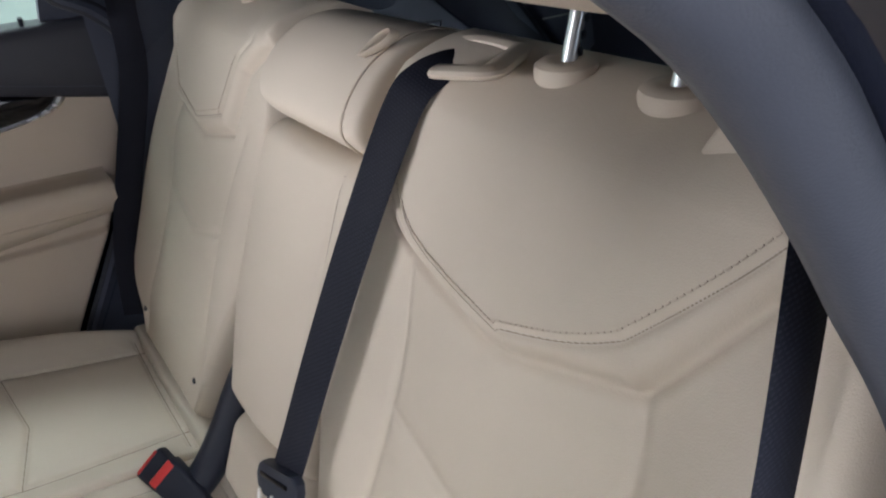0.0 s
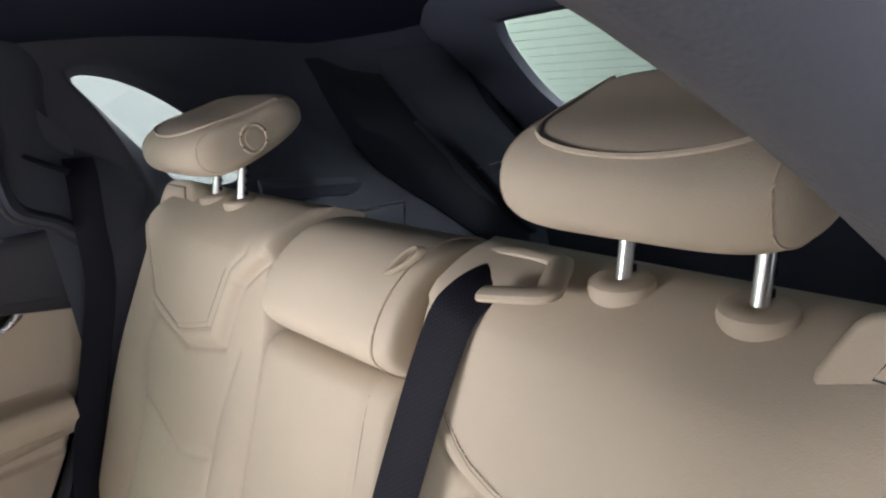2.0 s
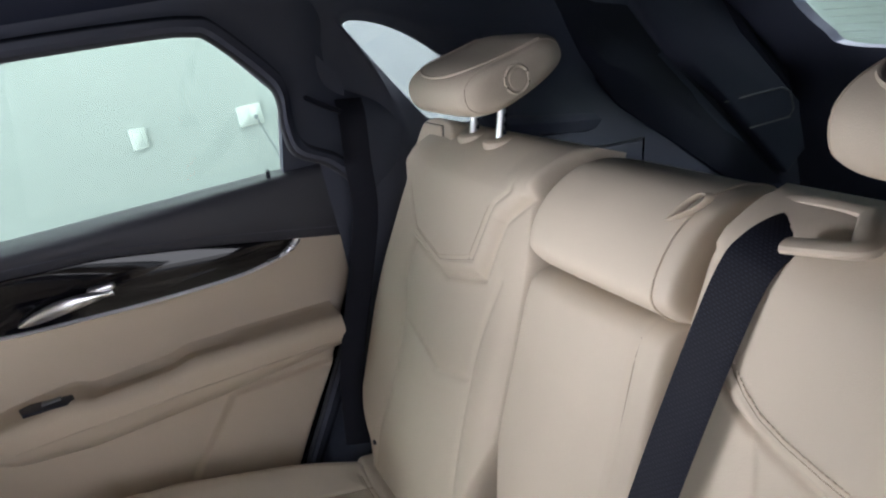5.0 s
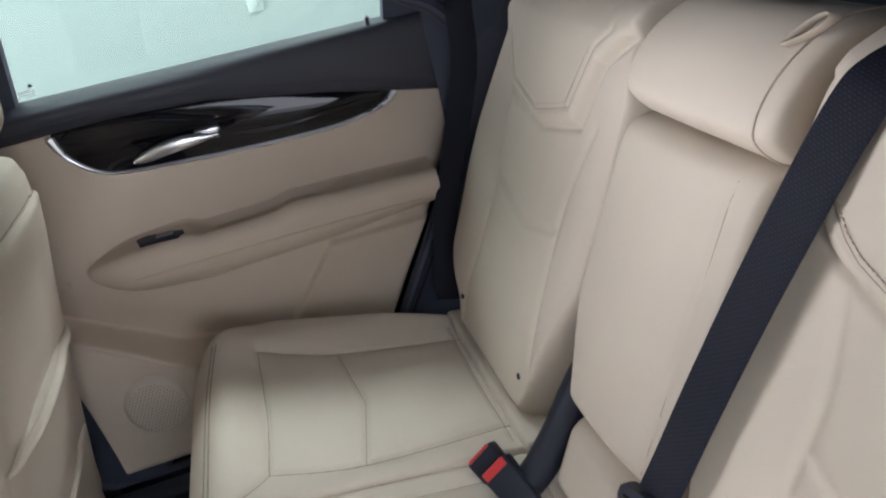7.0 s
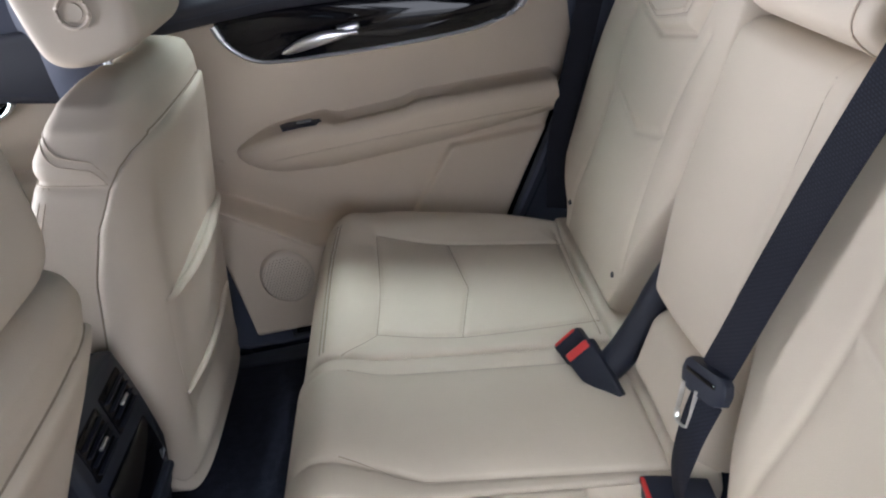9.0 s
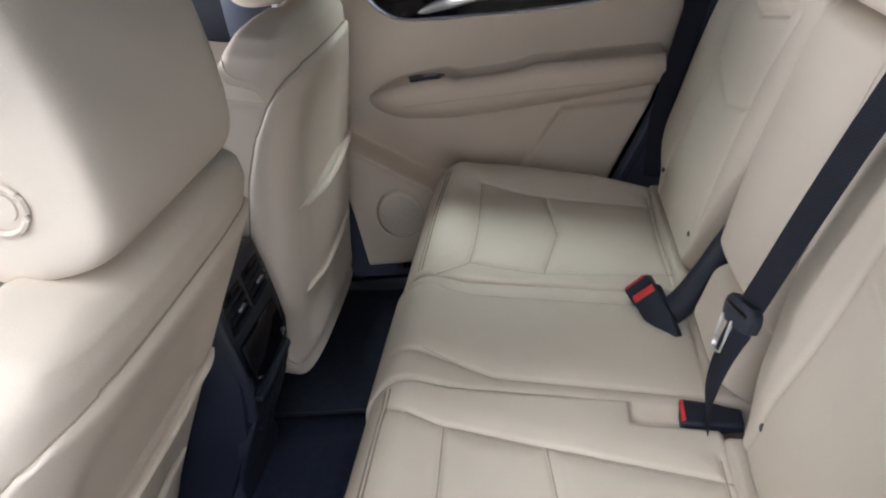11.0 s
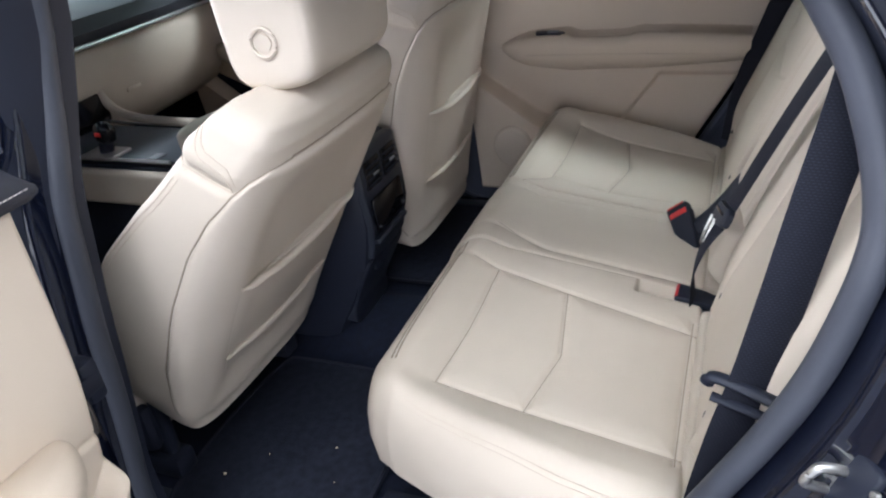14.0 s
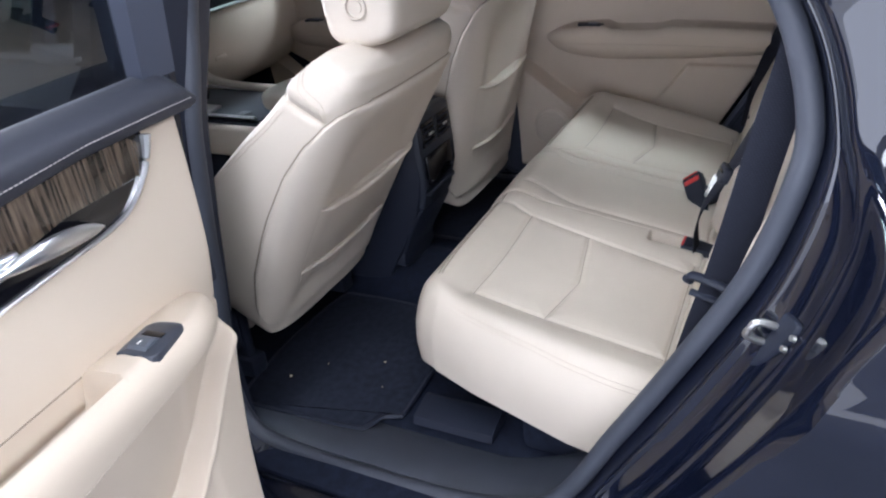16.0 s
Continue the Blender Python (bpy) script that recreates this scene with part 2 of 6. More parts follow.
def part(name, geo, mat, parent, label="", smooth=True, angle=35.0, kind=""):
    me = bpy.data.meshes.new(name)
    me.from_pydata(geo.v, [], geo.f)
    me.validate()
    bm = bmesh.new()
    bm.from_mesh(me)
    bmesh.ops.recalc_face_normals(bm, faces=bm.faces)
    lim = math.radians(angle)
    for e in bm.edges:
        e.smooth = not (len(e.link_faces) == 2 and e.calc_face_angle(0.0) > lim)
    for f in bm.faces:
        f.smooth = smooth
    bm.to_mesh(me)
    bm.free()
    if geo.uv:
        layer = me.uv_layers.new(name="weave")
        for lp in me.loops:
            layer.data[lp.index].uv = geo.uv.get(lp.vertex_index, (0, 0))
    me.materials.append(mat)
    ob = new(name, me)
    if parent:
        ob.parent = parent
        ob.matrix_parent_inverse = Matrix.Translation(-Vector(ROOT[parent.name]))
    ROOT[ob.name] = (0, 0, 0)
    return tagged(ob, label, kind=kind)


ROOT = {}


def thing(name, loc, label, category, group="", kind=""):
    ob = new(name)
    ob.empty_display_size = 0.05
    ob.location = loc
    ROOT[ob.name] = tuple(loc)
    return tagged(ob, label, category, group, kind)


def padded(name, geo, mat, parent, label=""):
    return part(name, geo, mat, parent, label, angle=80.0)


def solo(name, geo, mat, label, category, group="", kind="", **kw):
    return tagged(part(name, geo, mat, None, **kw), label, category, group, kind)


def smooth_line(pts, n=8, closed=False):
    """Catmull-Rom through the points."""
    pts = [np.array(p, float) for p in pts]
    k = len(pts)
    out = []
    for i in range(k if closed else k - 1):
        p0, p1, p2, p3 = (pts[(i + j) % k] if closed else pts[min(max(i + j, 0), k - 1)] for j in (-1, 0, 1, 2))
        for j in range(n):
            t = j / n
            out.append(0.5 * (2 * p1 + (p2 - p0) * t + (2 * p0 - 5 * p1 + 4 * p2 - p3) * t * t + (3 * p1 - p0 - 3 * p2 + p3) * t ** 3))
    if not closed:
        out.append(pts[-1])
    return [tuple(float(c) for c in p) for p in out]


def line_dist(U, V, line):
    best = np.full(np.shape(U), 9.0)
    for (a, b), (c, d) in zip(line[:-1], line[1:]):
        w = max((c - a) ** 2 + (d - b) ** 2, 1e-12)
        t = np.clip(((U - a) * (c - a) + (V - b) * (d - b)) / w, 0, 1)
        best = np.minimum(best, np.hypot(U - a - t * (c - a), V - b - t * (d - b)))
    return best


def seams(U, V, lines, groove=0.0035, width=0.0035, puff=0.006, reach=0.03):
    """Pulled-in seams with the padding swelling between them."""
    d = np.full(np.shape(U), 9.0)
    for ln in lines:
        d = np.minimum(d, line_dist(U, V, ln))
    return puff * (1 - np.exp(-(d / reach) ** 2)) - groove * np.exp(-(d / width) ** 2) - puff * 0.5


def step(x):
    x = np.clip(x, 0, 1)
    return x * x * (3 - 2 * x)


def samples(width, r0, r1, du):
    def edge(r):
        return [r * (1 - math.cos(math.pi / 2 * i / 8)) for i in range(8)] if r > 0 else [0.0]

    a = edge(r0)
    b = [width - e for e in reversed(edge(r1))]
    n = max(2, int((width - r0 - r1) / du))
    return np.array(a + [r0 + (width - r0 - r1) * i / n for i in range(0 if r0 > 0 else 1, n + 1 if r1 > 0 else n)] + b)


def pad(M, left, right, v0, v1, depth, radii, detail, du=0.0038, skirt=0.03, back=True, taper=0.0, falls=None):
    """An upholstered cushion: M maps (u, v, d) to the world, left and right give its sides at v, radii the roll of its
    left, right, lower and upper edges, detail its relief."""
    rl, rr, rb, rt = radii
    mid = (v0 + v1) / 2
    w = right(mid) - left(mid)
    us = samples(w, rl, rr, du)
    vs = samples(v1 - v0, rb, rt, du)

    def roll(e, r):
        return np.sqrt(np.clip(1 - np.clip(1 - e / r, 0, 1) ** 2, 0, 1)) if r > 0 else np.ones_like(e)

    V, E = np.meshgrid(v0 + vs, us, indexing="ij")
    L = np.array([left(v) for v in v0 + vs])[:, None]
    R = np.array([right(v) for v in v0 + vs])[:, None]
    U = L + E / w * (R - L)
    k = roll(E, rl) * roll(w - E, rr) * roll(V - v0, rb) * roll(v1 - V, rt)
    D = -depth * (1 - k) + detail(U, V) * np.minimum(1, k * 1.0)
    if falls:
        kl, kr, kv = roll(E, rl), roll(w - E, rr), roll(V - v0, rb) * roll(v1 - V, rt)
        D = -falls[0] * (1 - kl) - falls[1] * (1 - kr) - depth * (1 - kv) + detail(U, V) * k
    n, m = U.shape
    verts = [M(u, v, d) for u, v, d in zip(U.ravel(), V.ravel(), D.ravel())]
    faces = [(i * m + j, i * m + j + 1, (i + 1) * m + j + 1, (i + 1) * m + j) for i in range(n - 1) for j in range(m - 1)]
    loop = [j for j in range(m)] + [i * m + m - 1 for i in range(1, n)] + [(n - 1) * m + j for j in range(m - 2, -1, -1)] + [i * m for i in range(n - 2, 0, -1)]
    base = len(verts)
    cu, cv = float(U.mean()), float(V.mean())
    for f in (0.5, 1.0):
        k2 = 1 - taper * f * f
        verts += [M(cu + (U.flat[i] - cu) * k2, cv + (V.flat[i] - cv) * k2, D.flat[i] - skirt * f) for i in loop]
    nl = len(loop)
    faces += [(loop[i], loop[(i + 1) % nl], base + (i + 1) % nl, base + i) for i in range(nl)]
    faces += [(base + i, base + (i + 1) % nl, base + nl + (i + 1) % nl, base + nl + i) for i in range(nl)]
    if back:
        faces.append(tuple(range(base + nl, base + 2 * nl)))
    return Geo().add(verts, faces)


def stitches(M, line, height, offset=0.0, length=0.0042, gap=0.0024, thick=0.0006):
    """A row of thread along a line of the relief."""
    g = Geo()
    pts = np.array(line, float)
    run = np.concatenate([[0.0], np.cumsum(np.linalg.norm(np.diff(pts, axis=0), axis=1))])
    at = lambda q: np.array([np.interp(q, run, pts[:, 0]), np.interp(q, run, pts[:, 1])])
    pos = []
    for k in range(int(run[-1] / (length + gap))):
        a, b = at(k * (length + gap)), at(k * (length + gap) + length)
        t = (b - a) / max(float(np.linalg.norm(b - a)), 1e-9)
        nn = np.array([-t[1], t[0]])
        pos.append((a + nn * offset, t, nn))
    for p, t, nn in pos:
        c = [p + nn * thick, p + t * length + nn * thick, p + t * length - nn * thick, p - nn * thick]
        h = float(height(np.array([p[0]]), np.array([p[1]]))[0])
        lo = [M(q[0], q[1], h - 0.0005) for q in c]
        hi = [M(q[0], q[1], h + 0.0007) for q in c]
        g.add(lo + hi, [(4, 5, 6, 7), (0, 1, 5, 4), (1, 2, 6, 5), (2, 3, 7, 6), (3, 0, 4, 7)])
    return g


def sewn(M, line, height, r=0.0008, sink=0.0002):
    """A fine sewn line lying on the relief."""
    pts = []
    for (a, b), (c, d) in zip(line[:-1], line[1:]):
        n = max(1, int(math.hypot(c - a, d - b) / 0.004))
        pts += [(a + (c - a) * k / n, b + (d - b) * k / n) for k in range(n)]
    pts.append(line[-1])
    U, V = np.array([p[0] for p in pts]), np.array([p[1] for p in pts])
    return Geo().tube([M(u, v, h - sink) for u, v, h in zip(U, V, height(U, V))], r, 5)


def pillow(M, profile, half, power=3.5, n=26, end=0.06):
    """A stuffed roll: the closed profile (p, q) swept along u from -half to half, its ends rounded."""
    c = np.mean(np.array(profile), axis=0)
    rings = []
    for i in range(n + 1):
        th = math.pi * i / n
        u = -math.cos(th)
        u = math.copysign(abs(u) ** 0.75, u)
        k = max(0.0, 1 - abs(u) ** power) ** (1 / power)
        k = max(k, end)
        rings.append([M(u * half, *(c + (np.array(p) - c) * k)) for p in profile])
    return Geo().loft(rings)


# ---- the studio bay ----
def slab_box(name, lo, hi, mat, label, category):
    c = [(a + b) / 2 for a, b in zip(lo, hi)]
    return solo(name, Geo().rbox(c, [b - a for a, b in zip(lo, hi)], 0.002), mat, label, category, kind="structure", smooth=False)


slab_box("ground", (-60, -40, -0.1), (2.6, 40, 0.0), CONCRETE, "grey sealed concrete studio floor", "floor")
slab_box("wall_east", (2.45, -6.2, 0.002), (2.6, 6.2, 2.998), WALL, "pale painted studio wall beside the car", "wall")
slab_box("wall_south", (-5.2, -6.2, 0.002), (2.448, -6.05, 2.998), WALL, "pale painted studio wall behind the car", "wall")
# unseen wall, its opening added to let the front fill light in
north = Geo()
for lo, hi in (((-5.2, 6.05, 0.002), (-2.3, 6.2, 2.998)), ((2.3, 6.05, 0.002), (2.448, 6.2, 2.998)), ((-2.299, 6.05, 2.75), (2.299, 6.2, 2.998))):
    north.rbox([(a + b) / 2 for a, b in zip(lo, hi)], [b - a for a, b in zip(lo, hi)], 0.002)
solo("wall_north", north, WALL, "pale painted studio wall with an opening added for the front fill light", "wall", kind="structure", smooth=False)
west = Geo()
for lo, hi in (((-5.2, -6.048, 0.002), (-5.05, -2.85, 2.998)), ((-5.2, 3.25, 0.002), (-5.05, 6.048, 2.998)), ((-5.2, -2.849, 2.92), (-5.05, 3.249, 2.998))):
    west.rbox([(a + b) / 2 for a, b in zip(lo, hi)], [b - a for a, b in zip(lo, hi)], 0.002)
solo("wall_west", west, WALL, "pale painted studio wall with a wide open gate", "wall", kind="structure", smooth=False)
slab_box("ceiling", (-5.2, -6.2, 3.0), (2.6, 6.2, 3.1), WALL, "white studio ceiling", "ceiling")
for lx, ly, sx, sy, power in PANELS:
    lt = thing("ceiling_light", (lx, ly, 3.0), "flush white ceiling light panel, switched on", "ceiling light", "ceiling lights of the bay")
    part("frame", Geo().rbox((lx, ly, 2.98), (sx + 0.06, sy + 0.06, 0.04), 0.004), WHITE_PLASTIC, lt)
    part("diffuser", Geo().rbox((lx, ly, 2.955), (sx, sy, 0.012), 0.003), LAMP_PANEL, lt, "glowing white diffuser")


def wall_plate(y, z, w, kind):
    p = thing("wall_outlet", (2.45, y, z), "white plastic wall " + kind, "wall outlet", "plates on the wall")
    part("plate", Geo().rbox((2.446, y, z), (0.007, w, 0.082), 0.002), PLATE, p)
    for k in range(round(w / 0.05)):
        yy = y + (k - (round(w / 0.05) - 1) / 2) * 0.036
        part("insert", Geo().rbox((2.441, yy, z), (0.006, 0.027, 0.050), 0.002), PLATE, p)
    return p


wall_plate(-0.242, 1.160, 0.100, "socket with a plug in it")
wall_plate(0.193, 1.166, 0.062, "switch")
plug = thing("power_lead", (2.44, -0.265, 1.16), "grey power lead hanging from the wall socket", "cable")
part("plug", Geo().rbox((2.430, -0.262, 1.150), (0.02, 0.016, 0.016), 0.005), GREY_PLASTIC, plug)
part("cord", Geo().tube(smooth_line([(2.425, -0.262, 1.150), (2.41, -0.268, 1.12), (2.415, -0.290, 1.05), (2.42, -0.315, 0.95), (2.42, -0.33, 0.6), (2.42, -0.33, 0.01)]), 0.003, 6), GREY_PLASTIC, plug)
wp = thing("wall_outlet", (0.2, -6.05, 1.17), "white plastic wall switch on the wall behind the car", "wall outlet", "plates on the wall")
part("plate", Geo().rbox((0.2, -6.046, 1.17), (0.12, 0.007, 0.16), 0.002), WHITE_PLASTIC, wp)
wq = thing("wall_outlet", (0.05, -6.05, 1.72), "pale square control box on the wall behind the car", "wall outlet", "plates on the wall")
part("plate", Geo().rbox((0.05, -6.04, 1.72), (0.25, 0.02, 0.25), 0.004), WHITE_PLASTIC, wq)


# ---- the car body ----
def tumble(z):
    """How far the cabin side stands out at height z."""
    return float(np.interp(z, [0.4, 0.6, 0.9, 1.1, 1.2, 1.3, 1.4, 1.47, 1.53, 1.6], [0.70, 0.70, 0.685, 0.66, 0.63, 0.605, 0.595, 0.565, 0.53, 0.47]))


car = thing("car_body", (0, 0, 0.0), "black painted sport utility car with its rear door open", "car")


def both(name, build, mat, label=""):
    for side in (1, -1):
        part(name, build(side), mat, car, label)


# roof lining with turned-down sides and back
roof = Geo()
rings = []
for y in np.linspace(-0.885, 1.9, 40):
    drop = 0.05 * step((-0.86 - y) / 0.4) + 0.10 * step((y - 1.0) / 0.9)
    fall = 0.10 + 0.055 * step((-0.1 - y) / 0.8)
    rings.append([(x, y, 1.615 - drop - fall * (abs(x) / 0.66) ** 3) for x in np.linspace(-0.66, 0.66, 25)] + [(x, y, 1.66 - drop - (fall - 0.015) * (abs(x) / 0.66) ** 3) for x in np.linspace(0.66, -0.66, 25)])
roof.loft(rings)
part("headliner", roof, HEADLINER, car, "black cloth roof lining")
outer = Geo()
rings = []
for y in np.linspace(-0.95, 1.9, 24):
    drop = 0.12 * step((-0.90 - y) / 0.4) + 0.12 * step((y - 0.9) / 1.0)
    rings.append([(x, y, 1.69 - drop - 0.07 * (abs(x) / 0.68) ** 3) for x in np.linspace(-0.68, 0.68, 17)] + [(x, y, 1.70 - drop - 0.07 * (abs(x) / 0.68) ** 3) for x in np.linspace(0.68, -0.68, 17)])
outer.loft(rings)
part("roof", outer, PAINT, car, "glossy black roof skin")

# floor pan, tunnel, cargo floor
part("floor_pan", Geo().rbox((0, 0.5, 0.415), (1.56, 2.9, 0.05), 0.01), CARPET, car, "black floor carpet")
tun = Geo()
tun.loft([[(x, y, 0.44 + 0.045 * math.exp(-(x / 0.11) ** 4)) for x in np.linspace(-0.25, 0.25, 21)] + [(0.25, y, 0.42), (-0.25, y, 0.42)] for y in (0.30, 0.6, 0.95, 1.4)])
part("tunnel", tun, CARPET, car)
part("seat_riser", Geo().rbox((0, 0.08, 0.50), (1.12, 0.44, 0.12), 0.02), CARPET, car, "dark plastic trim under the rear seat")
part("cargo_floor", Geo().rbox((0, -0.75, 0.78), (1.28, 0.95, 0.04), 0.01), CARPET, car, "black cargo floor carpet")

# door opening seals: both sides
OPENING = [(0.70, 1.47), (0.775, 1.39), (0.80, 1.29), (0.805, 1.11), (0.815, 0.82), (0.838, 0.58), (0.805, 0.475), (0.70, 0.448), (0.55, 0.445), (0.35, 0.455), (0.188, 0.512), (0.082, 0.691), (-0.014, 0.873), (-0.070, 0.990), (-0.100, 1.10), (-0.104, 1.16), (-0.084, 1.235), (-0.049, 1.298), (0.010, 1.369), (0.075, 1.422), (0.140, 1.482), (0.22, 1.516), (0.40, 1.530), (0.58, 1.520)]


FAR_OPENING = OPENING[:14] + [(-0.104, 1.10), (-0.100, 1.19), (-0.055, 1.250), (0.000, 1.285), (0.012, 1.33), (0.010, 1.385), (0.030, 1.422), (0.098, 1.494), (0.130, 1.508), (0.20, 1.514), (0.40, 1.518), (0.58, 1.512)]


def opening(side, shift=0.0, grow=0.0):
    c = np.array([0.33, 1.0])
    out = []
    for y, z in smooth_line(OPENING if side < 0 else FAR_OPENING, 8, True):
        v = np.array([y, z]) - c
        q = c + v * (1 + grow / np.linalg.norm(v))
        out.append((side * (tumble(q[1]) + shift), float(q[0]), float(q[1])))
    return out


def seal(side):
    if side > 0:
        return Geo().tube(opening(side, 0.036, 0.0), 0.006, 12, up=(1, 0, 0), closed=True)
    # the rubber lips over the rear pillar's edge
    wide, tight = opening(side, 0.012, 0.0142), opening(side, 0.020, -0.001)
    k = [float(step((0.25 - p[1]) / 0.12) * np.interp(p[2], [1.24, 1.31, 1.39, 1.44, 1.47], [1.0, 0.72, 0.22, 0.06, 0.0])) for p in wide]
    return Geo().tube([tuple(u * (1 - w) + v * w for u, v in zip(p, q)) for p, q, w in zip(wide, tight, k)], 0.0152, 12, up=(1, 0, 0), closed=True)


both("door_seal", seal, RUBBER, "black rubber door seal")


def band(side, prof):
    """A strip round the door opening: prof is a list of (shift out, growth)."""
    loops = [opening(side, s, g) for s, g in prof]
    n = len(loops[0])
    g = Geo()
    g.add([p for lp in loops for p in lp], [(i * n + j, i * n + (j + 1) % n, (i + 1) * n + (j + 1) % n, (i + 1) * n + j) for i in range(len(loops) - 1) for j in range(n)])
    return g


def jamb_band(side):
    """Painted strip round the opening: a crisp inner fold, a hollow, an outer fold, then the body side."""
    if side > 0:
        return band(side, [(0.006, 0.018), (0.026, 0.021), (0.040, 0.027), (0.052, 0.036), (0.064, 0.049), (0.082, 0.058), (0.105, 0.064), (0.126, 0.072), (0.143, 0.083), (0.160, 0.096), (0.178, 0.106), (0.190, 0.120)])
    low = [(0.000, 0.008), (0.030, 0.019), (0.052, 0.0245), (0.0575, 0.027), (0.060, 0.031), (0.060, 0.036), (0.067, 0.046), (0.080, 0.056), (0.092, 0.064), (0.0985, 0.0665), (0.1015, 0.069), (0.104, 0.0725), (0.122, 0.079), (0.145, 0.085), (0.160, 0.0895), (0.172, 0.095), (0.181, 0.103), (0.187, 0.113), (0.190, 0.125)]
    high = [(0.000, 0.008), (0.030, 0.0175), (0.052, 0.0215), (0.0575, 0.023), (0.060, 0.025), (0.060, 0.027), (0.067, 0.030), (0.078, 0.033), (0.090, 0.036), (0.096, 0.038), (0.0985, 0.0405), (0.100, 0.044), (0.103, 0.052), (0.105, 0.066), (0.107, 0.085), (0.109, 0.11), (0.111, 0.14), (0.112, 0.18), (0.113, 0.22)]
    loops = []
    for (s0, g0), (s1, g1) in zip(low, high):
        a, b = opening(side, s0, g0), opening(side, s1, g1)
        k = [float(step((p[2] - 1.06) / 0.14)) for p in a]
        loops.append([tuple(u * (1 - w) + v * w for u, v in zip(p, q)) for p, q, w in zip(a, b, k)])
    n = len(loops[0])
    g = Geo()
    g.add([p for lp in loops for p in lp], [(i * n + j, i * n + (j + 1) % n, (i + 1) * n + (j + 1) % n, (i + 1) * n + j) for i in range(len(loops) - 1) for j in range(n)])
    return g


both("door_jamb", jamb_band, PAINT, "glossy black painted door jamb")
both("pillar_trim", lambda s: band(s, [(-0.02, 0.12), (-0.015, 0.05), (-0.006, 0.016), (0.006, 0.006)] if s < 0 else [(0.120, 0.19), (0.080, 0.14), (0.058, 0.10), (0.046, 0.055), (0.034, 0.024), (0.024, 0.009), (0.028, 0.001)]), DARK_TRIM, "dark inner pillar trim")


# body side skins, behind and ahead of the opening and below it
def flare(y, z):
    r = math.hypot(y + 0.47, z - 0.36)
    return 0.030 * math.exp(-((r - 0.41) / 0.045) ** 2) + 0.010 * math.exp(-((z - 0.93 - 0.05 * y) / 0.03) ** 2)


def skin(side):
    g = Geo()
    rows = []
    for z in np.linspace(0.25, 1.62, 60):
        x = float(np.interp(z, [0.25, 0.4, 0.6, 0.85, 1.08, 1.16, 1.3, 1.5, 1.62], [0.80, 0.835, 0.868, 0.885, 0.878, 0.855, 0.795, 0.715, 0.66]))
        edge = float(np.interp(z, [0.25, 0.5, 0.62, 0.75, 0.905, 1.06, 1.17, 1.26, 1.345, 1.45, 1.55, 1.62], [0.16, 0.13, 0.06, -0.04, -0.125, -0.195, -0.225, -0.215, -0.175, -0.07, 0.1, 0.3]))
        rows.append([(side * (x - 0.02), edge + 0.006, z), (side * (x - 0.006), edge - 0.001, z)] + [(side * (x + 0.02 * math.sin(math.pi * k / 24) * (z < 1.1) + flare(edge - 0.01 - k * 0.045, z)), edge - 0.01 - k * (0.005 if k < 6 and z > 1.19 and side > 0 else 0.045), z) for k in range(25)])
    # the side stays open where the small window sits
    keep = lambda i, j: (side < 0 and rows[i][j][1] > -0.29) or rows[i][0][2] < 1.20 or j < 4 or -0.95 < rows[i][j][1] < -0.47 or rows[i][0][2] > 1.53
    g.add([p for r in rows for p in r], [(i * 27 + j, i * 27 + j + 1, (i + 1) * 27 + j + 1, (i + 1) * 27 + j) for i in range(len(rows) - 1) for j in range(26) if keep(i, j)])
    return g


both("quarter_panel", skin, PAINT, "glossy black rear quarter panel")
both("sill", lambda s: Geo().rbox((s * 0.83, 0.6, 0.36), (0.12, 1.9, 0.16), 0.03, segs=3), PAINT, "glossy black body sill")


def tread(side):
    rows = []
    for y in np.linspace(0.12, 1.85, 36):
        up = 0.08 * step((0.30 - y) / 0.2)
        rows.append([(side * x, y, z + up) for x, z in ((0.57, 0.434), (0.59, 0.441), (0.612, 0.443), (0.616, 0.449), (0.65, 0.453), (0.685, 0.452), (0.700, 0.444), (0.702, 0.43), (0.57, 0.42))])
    return Geo().loft(rows)


part("pillar_base", Geo().rbox((0.752, 0.84, 0.56), (0.05, 0.34, 0.30), 0.01), DARK_TRIM, car)
both("kick_panel", lambda s: Geo().rbox((s * 0.775, 1.84, 0.78), (0.03, 0.52, 0.78), 0.01), CARPET)
both("sill_plate", tread, SILL_PLASTIC, "dark grained plastic sill plate")


def b_pillar(side):
    rows = []
    for z in np.linspace(0.46, 1.54, 24):
        t = tumble(z)
        f = float(np.interp(z, [0.46, 0.62, 0.86, 1.15, 1.36, 1.54], [0.84, 0.85, 0.825, 0.81, 0.785, 0.72]))
        w = float(np.interp(z, [0.46, 0.7, 1.0, 1.5], [0.34, 0.22, 0.14, 0.11]))
        f -= 0.04 * (side > 0)
        rows.append([(side * (t - 0.03), f + 0.012, z), (side * (t - 0.045), f + w * 0.3, z), (side * (t - 0.045), f + w * 0.7, z), (side * (t - 0.02), f + w, z), (side * (t + 0.12), f + w + 0.02, z), (side * (t + 0.13), f + 0.06, z), (side * (t + 0.03), f + 0.01, z)])
    return Geo().loft(rows)


part("roof_side_trim", Geo().rbox((0.70, 0.45, 1.635), (0.02, 2.0, 0.12), 0.006), DARK_TRIM, car, "dark trim above the far door")
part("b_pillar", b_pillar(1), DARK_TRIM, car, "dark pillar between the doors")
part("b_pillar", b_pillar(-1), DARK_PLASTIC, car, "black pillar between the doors")


